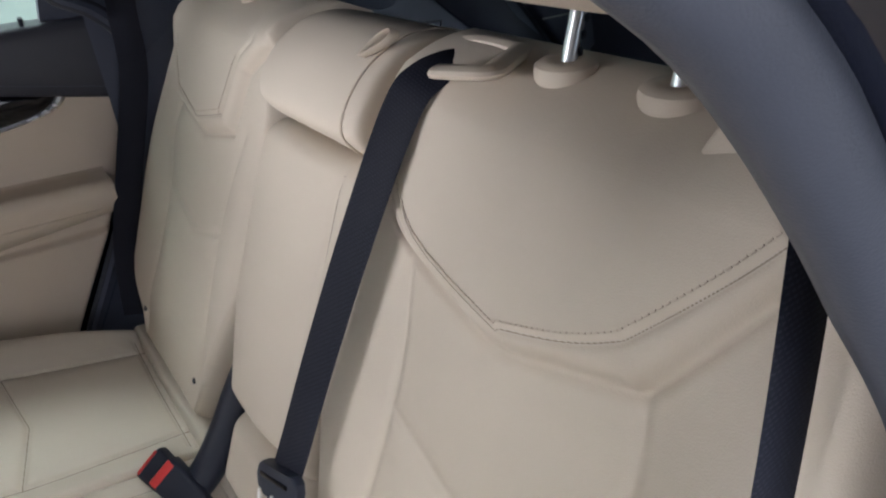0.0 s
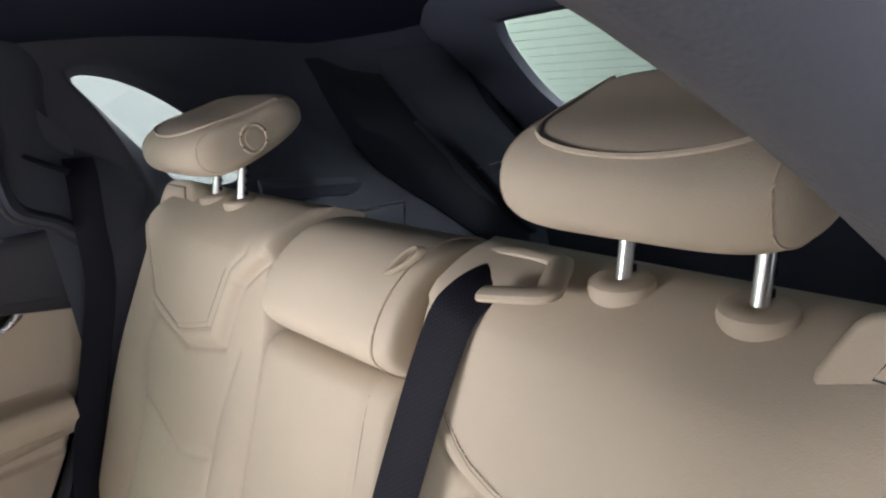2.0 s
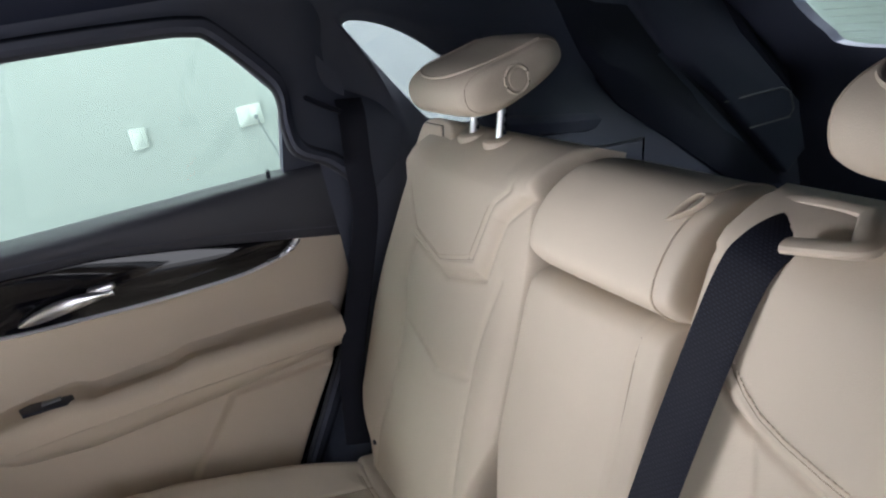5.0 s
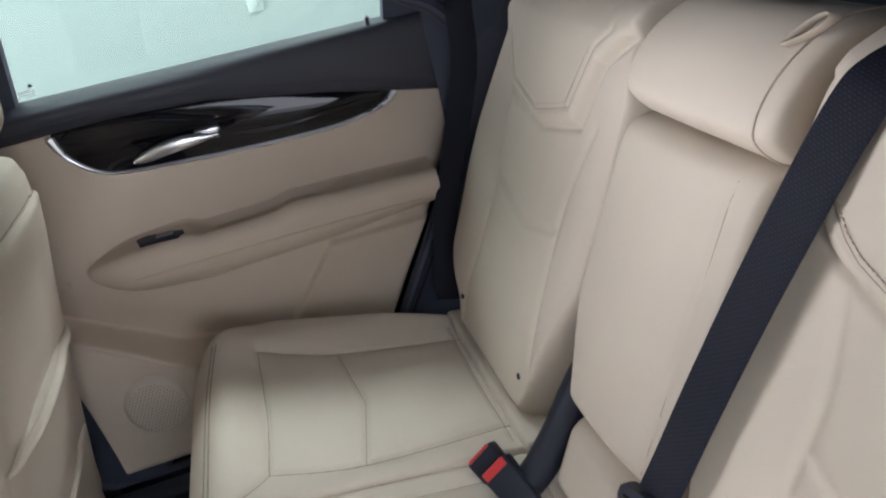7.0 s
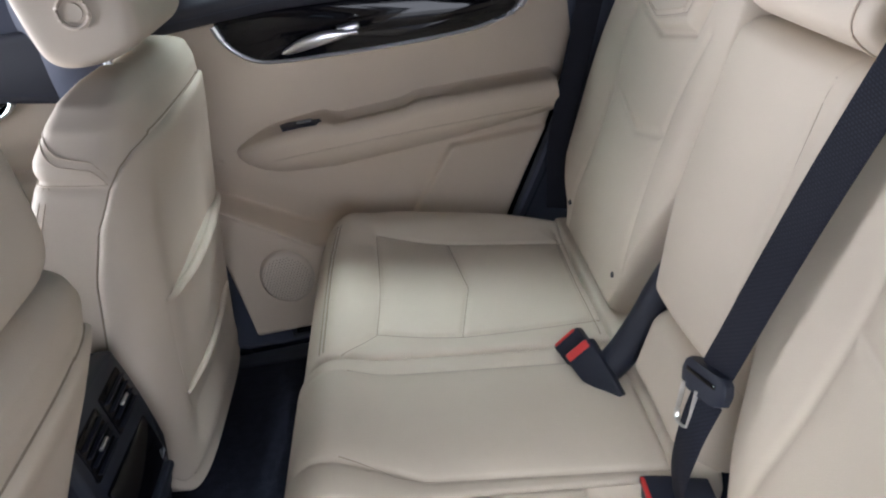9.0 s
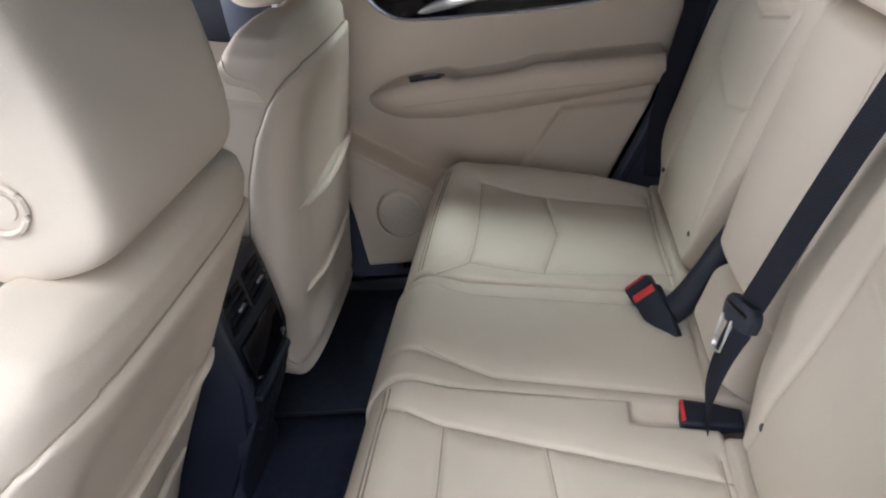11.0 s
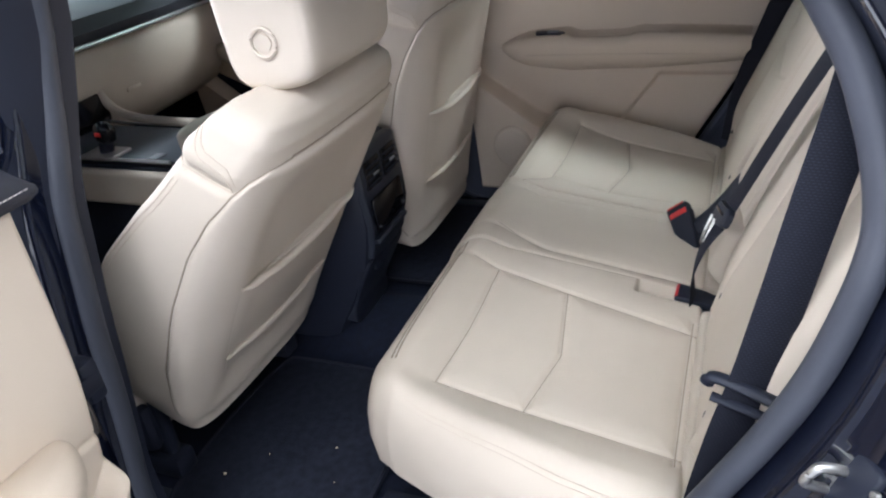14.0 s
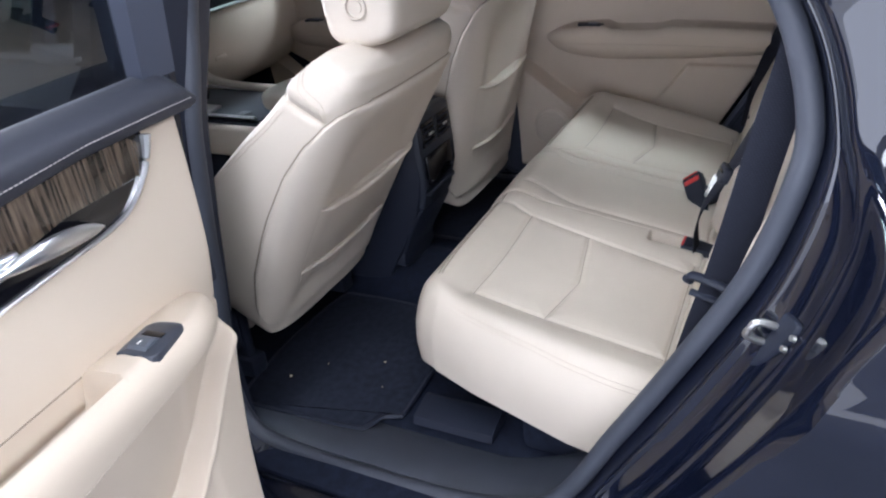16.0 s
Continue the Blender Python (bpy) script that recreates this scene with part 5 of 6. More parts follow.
fr = Geo()
big = []
for x, z in GW:
    k = 1.38
    big.append((x * k, 1.37 + (z - 1.37) * (1.45 if z > 1.37 else 4.2)))
rows = []
for k, d in ((0.0, 0.03), (0.0, 0.0), (0.12, -0.012), (0.5, -0.015), (1.0, 0.0)):
    rows.append([gate_point(a * (1 - k) + c * k, b * (1 - k) + e * k, d) for (a, b), (c, e) in zip(GW, big)])
n = len(GW)
fr.add([p for r in rows for p in r], [(i * n + j, i * n + (j + 1) % n, (i + 1) * n + (j + 1) % n, (i + 1) * n + j) for i in range(len(rows) - 1) for j in range(n)])
part("inner_trim", fr, DARK_TRIM, gate)
pane = part("pane", Geo().loft([[gate_point(x * 1.03, 1.37 + (z - 1.37) * 1.05, 0.034) for x, z in GW], [gate_point(x * 1.03, 1.37 + (z - 1.37) * 1.05, 0.038) for x, z in GW]]), GLASS, gate)
pane.visible_shadow = False
for i in range(13):
    z = 1.27 + i * 0.0175
    part("heating_wire", Geo().tube([gate_point(x, z, 0.0325) for x in np.linspace(-0.44, 0.44, 9)], 0.0004, 4), GREY_PLASTIC, gate)
both("gate_seal", lambda s: Geo().tube(smooth_line([(s * 0.585, -1.20, 1.05), (s * 0.585, -1.065, 1.215), (s * 0.595, -0.99, 1.32), (s * 0.595, -0.925, 1.412), (s * 0.580, -0.895, 1.455), (s * 0.535, -0.875, 1.480), (s * 0.40, -0.86, 1.500), (0, -0.85, 1.515)], 6), 0.013, 8), DARK_PLASTIC, "black tailgate seal")


def on_side(s):
    return lambda y, z, d: Vector((s * (cside(y, z) - d), y, z))


# the recess's shade is put in as a darker strip, slightly proud
both("recess_shade", lambda s: Geo().slab(on_side(s), [(-0.56, 1.462), (-0.60, 1.39), (-0.65, 1.30), (-0.705, 1.21), (-0.83, 1.09), (-0.95, 0.975), (-1.06, 0.96), (-0.92, 1.172), (-0.83, 1.29), (-0.738, 1.41), (-0.712, 1.462)], -0.01, 0.004, 0.002), DARK_PLASTIC, "darker strip painting the shaded recess in the side trim")
both("upper_pillar_cover", lambda s: Geo().slab(on_side(s), [(-0.715, 1.464), (-0.74, 1.412), (-0.83, 1.292), (-0.922, 1.174), (-0.985, 1.09), (-1.06, 0.985), (-1.17, 1.07), (-1.055, 1.215), (-0.985, 1.315), (-0.925, 1.40), (-0.90, 1.46)], -0.02, 0.020, 0.008), DARK_TRIM, "dark grained rear pillar cover")
both("cargo_grip", lambda s: Geo().tube([on_side(s)(y, z, 0.021) for y, z in ((-0.922, 1.174), (-1.00, 1.178), (-1.062, 1.178), (-1.08, 1.165), (-1.082, 1.128), (-1.07, 1.112), (-0.97, 1.108))], 0.0022, 6), GREY_PLASTIC, "thin edge of the moulded grip")
both("cargo_lid", lambda s: Geo().slab(on_side(s), [(-0.627, 1.134), (-0.742, 1.128), (-0.733, 1.075), (-0.632, 1.090)], -0.01, 0.006, 0.003), DARK_TRIM, "small dark access lid")
both("cargo_lid_gap", lambda s: Geo().tube([on_side(s)(y, z, 0.002) for y, z in ((-0.622, 1.138), (-0.748, 1.132), (-0.738, 1.070), (-0.627, 1.086))], 0.0025, 6, closed=True), DARK_PLASTIC)
both("cargo_shelf", lambda s: Geo().loft([[(s * (cside(y, 1.22) - q * k), y, z - 0.17 * (y + 0.45) * -1) for q, z in ((-0.02, 1.243), (0.012, 1.240), (0.030, 1.228), (0.020, 1.205), (-0.02, 1.19))] for y, k in ((-0.43, 0.3), (-0.46, 1.0), (-0.58, 0.9), (-0.68, 0.2))]), DARK_TRIM, "narrow dark side ledge")

# grab handle over the far door
grab = thing("grab_handle", (0.60, 0.42, 1.560), "dark folding roof grab handle", "grab handle")
part("bar", Geo().tube(smooth_line([(0.60, 0.50, 1.560), (0.585, 0.485, 1.547), (0.575, 0.45, 1.541), (0.575, 0.37, 1.541), (0.585, 0.335, 1.547), (0.60, 0.32, 1.560)], 6), 0.009, 8), DARK_PLASTIC, grab)
part("coat_hook", Geo().tube(smooth_line([(0.596, 0.275, 1.556), (0.586, 0.262, 1.550), (0.584, 0.24, 1.549), (0.588, 0.215, 1.551)], 5), 0.0045, 8), CHROME, grab, "chrome coat hook")


# ---- front seats ----


def front_seat(xc, lean, foot, label):
    t = thing("front_seat", (xc, 0.95, 0.45), label, "car seat", "front seats")
    FU, FN = Vector((0, -math.sin(lean), math.cos(lean))), Vector((0, -math.cos(lean), -math.sin(lean)))
    FO = Vector((xc, *foot))
    top = FO + FU * 0.34
    hy, hz = top.y - 0.53, top.z - 1.154
    F = lambda u, s, d: FO + FU * s + FN * d + Vector((u, 0, 0))
    S = [-0.32, -0.30, -0.25, -0.15, 0.0, 0.12, 0.20, 0.26, 0.30, 0.325, 0.338, 0.342]
    W = interp(S, [0.205, 0.222, 0.236, 0.246, 0.250, 0.246, 0.238, 0.228, 0.212, 0.188, 0.140, 0.07])
    T = interp(S, [0.08, 0.11, 0.14, 0.16, 0.165, 0.155, 0.14, 0.125, 0.105, 0.08, 0.05, 0.02])
    B = interp(S, [0.012, 0.006, 0.0, -0.004, -0.006, -0.006, -0.004, -0.004, -0.008, -0.016, -0.03, -0.045])

    def dent(u, s):
        """The scooped middle of the back panel."""
        return 0.013 * float(step((0.185 - abs(u)) / 0.07) * step((0.262 - s) / 0.10) * step((s + 0.275) / 0.06))

    def skin(s, a, off=0.0):
        """A point of the backrest at height s and angle a round it; the rear lies at a = pi / 2."""
        w, th, b = W(s), T(s), B(s)
        ca, sa = math.cos(a), math.sin(a)
        u = w * math.copysign(abs(ca) ** 0.55, ca)
        d = b - th / 2 + th / 2 * math.copysign(abs(sa) ** 0.55, sa)
        if sa < 0:
            d -= (0.022 + 0.070 * float(step((0.24 - s) / 0.32))) * (abs(u) / w) ** 3
        else:
            d -= dent(u, s)
        # the sewn fold under the shoulder cap
        side = float(step((0.35 - sa) / 0.3) * step((abs(ca) - 0.3) / 0.3))
        fold = -0.006 * side * math.exp(-((s - 0.236) / 0.008) ** 2) + 0.004 * side * math.exp(-((s - 0.262) / 0.018) ** 2)
        return F(u * (1 + (off + fold) / w), s, d + (off + fold) * math.copysign(abs(sa) ** 0.55, sa))

    heights = np.concatenate([np.linspace(-0.32, 0.20, 44), np.linspace(0.205, 0.29, 36), np.linspace(0.294, 0.342, 14)])
    body = part("backrest", Geo().loft([[skin(s, a) for a in np.linspace(0, 2 * math.pi, 81)[:-1]] for s in heights]), LEATHER_SHADE, t, "beige leather backrest", angle=60)

    # hard back panel that wraps onto the sides, with a map pocket
    A0 = interp([-0.292, -0.285, -0.26, -0.22, -0.15, -0.05, 0.10, 0.18, 0.23, 0.255, 0.268, 0.275], [0.75, 0.45, 0.26, 0.16, 0.08, 0.05, 0.05, 0.10, 0.26, 0.45, 0.70, 1.1])

    def P(u, s, d):
        c = min(0.985, abs(u) / W(s)) ** (1 / 0.55)
        return F(u, s, B(s) - T(s) / 2 * (1 - math.sqrt(max(0.0, 1 - c * c)) ** 0.55) - dent(u, s) + d)

    rows, edge_l, edge_r = [], [], []
    for s in np.concatenate([np.linspace(-0.292, -0.26, 8), np.linspace(-0.255, 0.22, 40), np.linspace(0.225, 0.275, 16)]):
        a0 = A0(s)
        lip = min(1.0, (0.277 - s) / 0.012, (s + 0.294) / 0.012)
        angles = [a0, a0 + 0.002, a0 + 0.02, a0 + 0.05] + list(np.linspace(a0 + 0.09, math.pi - a0 - 0.09, 44)) + [math.pi - a0 - 0.05, math.pi - a0 - 0.02, math.pi - a0 - 0.002, math.pi - a0]
        offs = [-0.006, 0.0015, 0.0050, 0.0065] + [0.0065] * 44 + [0.0065, 0.0050, 0.0015, -0.006]
        rows.append([skin(s, a, o if lip >= 1 else -0.006 + (o + 0.006) * math.sin(lip * math.pi / 2)) for a, o in zip(angles, offs)])
        edge_r.append(skin(s, a0 - 0.012, 0.0004))
        edge_l.append(skin(s, math.pi - a0 + 0.012, 0.0004))
    panel = part("back_panel", Geo().loft(rows, closed=False), LEATHER_SHADE, body, "beige moulded back panel", angle=60)
    rim = edge_l + [skin(0.278, a, 0.0004) for a in np.linspace(math.pi - 1.1, 1.1, 8)] + edge_r[::-1]
    part("seam", Geo().tube(rim, 0.0013, 5), SEAM, panel)
    pk = Geo()
    loops = []
    for s in np.linspace(-0.215, 0.012, 14):
        swell = 0.001 + 0.012 * math.sin((s + 0.215) / 0.227 * math.pi * 0.55)
        w = float(np.interp(s, [-0.215, -0.12, 0.012], [0.150, 0.172, 0.182]))
        loops.append([P(u, s + 0.022 * (u / 0.18) ** 2, 0.006 + swell * (1 - (abs(u) / w) ** 4)) for u in np.linspace(-w, w, 25)] + [P(u, s + 0.022 * (u / 0.18) ** 2, -0.002) for u in np.linspace(w, -w, 25)])
    pk.loft(loops)
    pocket = part("map_pocket", pk, LEATHER_SHADE, panel, "slim beige leather map pocket")
    part("pocket_lip", Geo().tube([P(u, 0.016 + 0.022 * (u / 0.18) ** 2, 0.008 + 0.011 * (1 - (abs(u) / 0.184) ** 4)) for u in np.linspace(-0.184, 0.184, 32)], lambda q: 0.003 + 0.0060 * (1 - abs(2 * q - 1) ** 6), 10, 0.8), LEATHER_SHADE, pocket)
    part("pocket_fold", Geo().tube([P(u, -0.165 + 0.018 * (u / 0.16) ** 2, 0.008 + 0.008 * (1 - (abs(u) / 0.172) ** 4)) for u in np.linspace(-0.168, 0.168, 26)], lambda q: 0.002 + 0.0042 * (1 - abs(2 * q - 1) ** 6), 8), LEATHER_SHADE, pocket)

    # seams of the shoulder cap and the side gusset
    for sgn in (1, -1):
        a0 = 0 if sgn > 0 else math.pi
        cap = [skin(0.236 - 0.006 * q, a0 + sgn * (0.20 - 0.95 * q), 0.0006) for q in np.linspace(0, 1, 16)]
        part("seam", Geo().tube(cap, 0.0010, 5), THREAD, body)
        for da in (0.30, 0.20):
            gus = [skin(s, a0 + sgn * (-0.42 + da)) for s in np.linspace(-0.28, 0.232, 24)]
            part("seam", Geo().tube(gus, 0.0012, 5), THREAD, body)
        for off in (0.0, 0.010):
            up = [skin(0.236 + off + 0.062 * math.sin(q * math.pi / 2) * (1 - 0.25 * q), a0 + sgn * (0.24 - 0.85 * q), 0.0004) for q in np.linspace(0, 1, 18)]
            part("seam", Geo().tube(up, 0.0009, 5), THREAD, body)
    # headrest
    prof = smooth_line([(0.534, 1.200), (0.520, 1.250), (0.526, 1.345), (0.550, 1.410), (0.600, 1.430), (0.650, 1.405), (0.668, 1.33), (0.662, 1.235), (0.645, 1.190), (0.590, 1.182)], 6, True)
    head = part("headrest", pillow(lambda u, y, z: Vector((xc + u, y + hy, z + hz)), prof, 0.124, 11, 56, 0.35), LEATHER_SHADE, t, "beige leather front headrest")
    bx = xc - 0.1246
    part("button", Geo().cyl((bx + 0.012, 0.590 + hy, 1.253 + hz), (bx - 0.0015, 0.590 + hy, 1.253 + hz), 0.0125, 24, 0.0115), LEATHER_SHADE, head, "round beige button")
    part("button_ring", Geo().tube([(bx - 0.0020, 0.590 + hy + 0.019 * math.cos(a), 1.253 + hz + 0.019 * math.sin(a)) for a in np.linspace(0, 2 * math.pi, 25)[:-1]], 0.0029, 6, closed=True), LEATHER_SHADE, head)
    for u in (-0.055, 0.055):
        part("post", Geo().cyl((xc + u, 0.60 + hy, 1.13 + hz), (xc + u, 0.605 + hy, 1.21 + hz), 0.006, 12), CHROME, t, "chrome headrest post")
        part("post_collar", Geo().rbox((xc + u, 0.597 + hy, 1.160 + hz), (0.05, 0.03, 0.016), 0.006), BEIGE_PLASTIC, t)
    # cushion and base
    cg = Geo()
    rings = []
    for y in np.linspace(0.96, 1.40, 26):
        zt = 0.70 + 0.05 * (y - 0.96) - 0.08 * float(step((y - 1.28) / 0.13)) ** 2
        rings.append([(xc + 0.245 * math.copysign(abs(math.cos(a)) ** 0.5, math.cos(a)), y, zt - 0.075 + 0.075 * math.copysign(abs(math.sin(a)) ** 0.5, math.sin(a)) - (0.018 * math.exp(-(math.cos(a) / 0.6) ** 4) if math.sin(a) > 0 else 0)) for a in np.linspace(0, 2 * math.pi, 41)[:-1]])
    cg.loft(rings)
    part("cushion", cg, LEATHER_SHADE, t, "beige leather seat cushion")
    part("side_cover", Geo().rbox((xc - 0.225, 1.17, 0.59), (0.03, 0.46, 0.10), 0.012), DARK_PLASTIC, t)
    part("side_cover", Geo().rbox((xc + 0.225, 1.17, 0.59), (0.03, 0.46, 0.10), 0.012), DARK_PLASTIC, t)
    for u in (-0.19, 0.19):
        part("rail", Geo().rbox((xc + u, 1.18, 0.475), (0.05, 0.50, 0.05), 0.008), DARK_PLASTIC, t)
        part("bracket", Geo().rbox((xc + u, 0.985, 0.57), (0.030, 0.08, 0.15), 0.012), DARK_PLASTIC, t)
    return t


front_seat(-0.357, math.radians(30), (0.70, 0.86), "beige leather driver seat with a slim rear map pocket")
front_seat(0.368, math.radians(13), (0.667, 0.88), "beige leather front passenger seat with a rear map pocket")

# ---- centre console ----
con = thing("centre_console", (0, 1.1, 0.45), "dark centre console with rear air vents and a beige armrest lid", "centre console")
rings = []
for y, w, z in ((0.0, 0.080, 0.905), (0.006, 0.094, 0.925), (0.03, 0.102, 0.928), (0.09, 0.108, 0.905), (0.20, 0.110, 0.89), (0.4, 0.115, 0.885), (0.55, 0.12, 0.88), (0.9, 0.13, 0.89)):
    rings.append([(s * w2, y + yy, zz) for s, w2, yy, zz in ((-1, w, 0.84, 0.46), (-1, w, 0.775, 0.58), (-1, w, 0.735, 0.66), (-1, w, 0.714, 0.76), (-1, w, 0.722, z - 0.03), (-1, w - 0.016, 0.732, z), (1, w - 0.016, 0.732, z), (1, w, 0.722, z - 0.03), (1, w, 0.714, 0.76), (1, w, 0.735, 0.66), (1, w, 0.775, 0.58), (1, w, 0.84, 0.46))])
part("body", Geo().loft(rings), DARK_PLASTIC, con)
VY = lambda x, z, d: Vector((x, float(np.interp(z, [0.54, 0.58, 0.66, 0.76, 0.92], [0.795, 0.775, 0.735, 0.714, 0.726])) - d, z))
VT = Euler((math.radians(-4), 0, 0)).to_matrix()
part("vent_panel", Geo().slab(VY, smooth_line([(-0.070, 0.923), (0.070, 0.923), (0.090, 0.900), (0.094, 0.815), (0.086, 0.715), (0.072, 0.675), (-0.072, 0.675), (-0.086, 0.715), (-0.094, 0.815), (-0.090, 0.900)], 4, True), -0.02, 0.010, 0.006), VENT_GREY, con, "dark grey rear vent panel")
for vx in (-0.040, 0.040):
    v = part("vent", Geo().rbox(VY(vx, 0.870, 0.009), (0.068, 0.008, 0.060), 0.003, VT), PIANO, con, "black air vent")
    for k in range(4):
        part("slat", Geo().rbox(VY(vx, 0.850 + 0.013 * k, 0.014), (0.060, 0.009, 0.0025), 0.0008, VT), DARK_PLASTIC, v)
    part("tab", Geo().rbox(VY(vx, 0.870, 0.019), (0.022, 0.004, 0.004), 0.001), CHROME, v, "small chrome vent tab")
flap = part("tray", Geo().rbox(VY(0, 0.780, 0.008), (0.140, 0.008, 0.075), 0.006, VT), PIANO, con, "black storage flap")
part("tray_edge", Geo().tube([VY(x, 0.745 + 0.010 * (abs(x) / 0.066) ** 4, 0.013) for x in np.linspace(-0.066, 0.066, 15)], 0.0022, 6), GREY_PLASTIC, flap, "grey rim line")
part("tray_lip", Geo().rbox(VY(0, 0.720, 0.012), (0.15, 0.016, 0.012), 0.004, VT), VENT_GREY, con)
part("socket", Geo().cyl(VY(-0.035, 0.640, -0.012), VY(-0.035, 0.640, 0.006), 0.014, 16), DARK_PLASTIC, con)
part("lower_cover", Geo().slab(VY, smooth_line([(-0.086, 0.670), (0.086, 0.670), (0.084, 0.555), (0.075, 0.495), (-0.075, 0.495), (-0.084, 0.555)], 4, True), -0.05, 0.004, 0.005), DARK_PLASTIC, con)
rings = []
for y in np.linspace(0.775, 1.20, 24):
    k = math.sqrt(max(0.02, 1 - (abs(y - 0.9875) / 0.2135) ** 6))
    rings.append([(0.105 * k * math.copysign(abs(math.cos(a)) ** 0.6, math.cos(a)), y, 0.935 + 0.034 * k * math.copysign(abs(math.sin(a)) ** 0.6, math.sin(a))) for a in np.linspace(0, 2 * math.pi, 33)[:-1]])
part("armrest_lid", Geo().loft(rings), LEATHER_SHADE, con, "padded beige leather armrest lid")
for s in (-1, 1):
    part("side_pad", Geo().rbox((s * 0.128, 1.28, 0.838), (0.03, 0.75, 0.085), 0.012, None, 3), LEATHER_SHADE, con, "beige leather console side")
part("top_plate", Geo().rbox((0, 1.40, 0.893), (0.21, 0.48, 0.012), 0.005), CONSOLE, con, "grey console plate")
part("console_rim", Geo().tube(smooth_line([(0.118, 1.20, 0.905), (0.118, 1.45, 0.912), (0.122, 1.56, 0.945), (0.132, 1.61, 1.02)], 6), 0.012, 10), LEATHER_SHADE, con, "beige leather console rim")
part("console_button", Geo().rbox((-0.085, 1.24, 0.900), (0.036, 0.03, 0.004), 0.002), GREY_PLASTIC, con)
part("chrome_edge", Geo().tube(smooth_line([(-0.112, 1.18, 0.900), (-0.113, 1.5, 0.902), (-0.10, 1.62, 0.910), (0, 1.64, 0.915), (0.10, 1.62, 0.910), (0.113, 1.5, 0.902), (0.112, 1.18, 0.900)], 6), 0.004, 6), CHROME, con)
sh = part("shifter", Geo().cyl((-0.085, 1.395, 0.888), (-0.085, 1.38, 0.933), 0.014, 16, 0.018), DARK_PLASTIC, con, "black leather gear shifter")
part("knob", Geo().loft([[(-0.085 + 0.8 * r * math.cos(a), 1.377 + r * math.sin(a), 0.928 + (z - 0.975) * 0.75) for a in np.linspace(0, 2 * math.pi, 21)[:-1]] for z, r in ((0.975, 0.016), (0.985, 0.024), (1.01, 0.028), (1.03, 0.024), (1.042, 0.014), (1.013, 0.002))]), PIANO, sh)
# tiny red indicator light, its glow put in as plain red colour
part("shifter_light", Geo().rbox((-0.105, 1.377, 0.956), (0.006, 0.018, 0.010), 0.002), RED, sh, "small red indicator light, its glow painted in plain red")
part("collar", Geo().rbox((-0.085, 1.395, 0.902), (0.07, 0.10, 0.010), 0.004), CHROME, sh)

# ---- dashboard ----
dash = thing("dashboard", (0, 1.75, 0.6), "beige and dark dashboard with a glove box", "dashboard")
rings = []
for x in np.linspace(-0.72, 0.72, 30):
    f = 0.04 * (x / 0.72) ** 2
    rings.append([(x, y + f, z + 0.09) for y, z in ((1.62, 1.005), (1.585, 0.975), (1.575, 0.92), (1.59, 0.84), (1.64, 0.76), (1.72, 0.715), (1.90, 0.71), (1.90, 1.0))])
part("lower_panel", Geo().loft(rings), LEATHER_SHADE, dash, "beige lower dash and glove box", angle=50)
rings = []
for x in np.linspace(-0.73, 0.73, 30):
    f = 0.04 * (x / 0.72) ** 2
    rings.append([(x, y + f, z + 0.09) for y, z in ((1.60, 1.012), (1.585, 1.04), (1.60, 1.075), (1.70, 1.10), (2.0, 1.08), (2.0, 1.0))])
part("upper_panel", Geo().loft(rings), DARK_LEATHER, dash, "dark stitched upper dash", angle=50)
part("chrome_strip", Geo().tube([(x, 1.592 + 0.04 * (x / 0.72) ** 2, 1.098) for x in np.linspace(-0.70, 0.70, 24)], 0.006, 8), CHROME, dash, "bright trim strip")
part("glove_box_gap", Geo().tube([(x, 1.588 + 0.04 * (x / 0.72) ** 2 - 0.004, 0.985 + 0.02 * math.sin((x - 0.15) * 5)) for x in np.linspace(0.17, 0.62, 16)], 0.002, 5), DARK_PLASTIC, dash)
part("glove_box_latch", Geo().rbox((0.25, 1.590, 0.955), (0.055, 0.010, 0.014), 0.004), LEATHER_SHADE, dash)
part("control_panel", Geo().rbox((0, 1.66, 1.03), (0.26, 0.12, 0.30), 0.02, Euler((math.radians(-18), 0, 0)).to_matrix(), 3), PIANO, dash, "glossy black centre stack")
part("footwell", Geo().rbox((0, 1.98, 0.75), (1.60, 0.06, 0.75), 0.02), CARPET, dash, "black footwell carpet")
wheel = thing("steering_wheel", (-0.36, 1.40, 1.0), "dark leather steering wheel", "steering wheel")
part("rim", Geo().tube([Vector((-0.36 + 0.185 * math.cos(a), 1.42 + 0.185 * math.sin(a) * 0.42, 1.02 + 0.185 * math.sin(a) * 0.9)) for a in np.linspace(0, 2 * math.pi, 41)[:-1]], 0.015, 8, closed=True), DARK_LEATHER, wheel)
part("hub", Geo().rbox((-0.36, 1.45, 1.01), (0.18, 0.06, 0.13), 0.025, Euler((math.radians(-25), 0, 0)).to_matrix(), 3), DARK_PLASTIC, wheel)
part("column", Geo().cyl((-0.36, 1.46, 1.0), (-0.36, 1.62, 0.93), 0.05, 16), DARK_PLASTIC, wheel)
# windscreen and its pillars
scr = thing("windscreen", (0, 2.0, 1.1), "raked clear windscreen", "window", kind="structure")
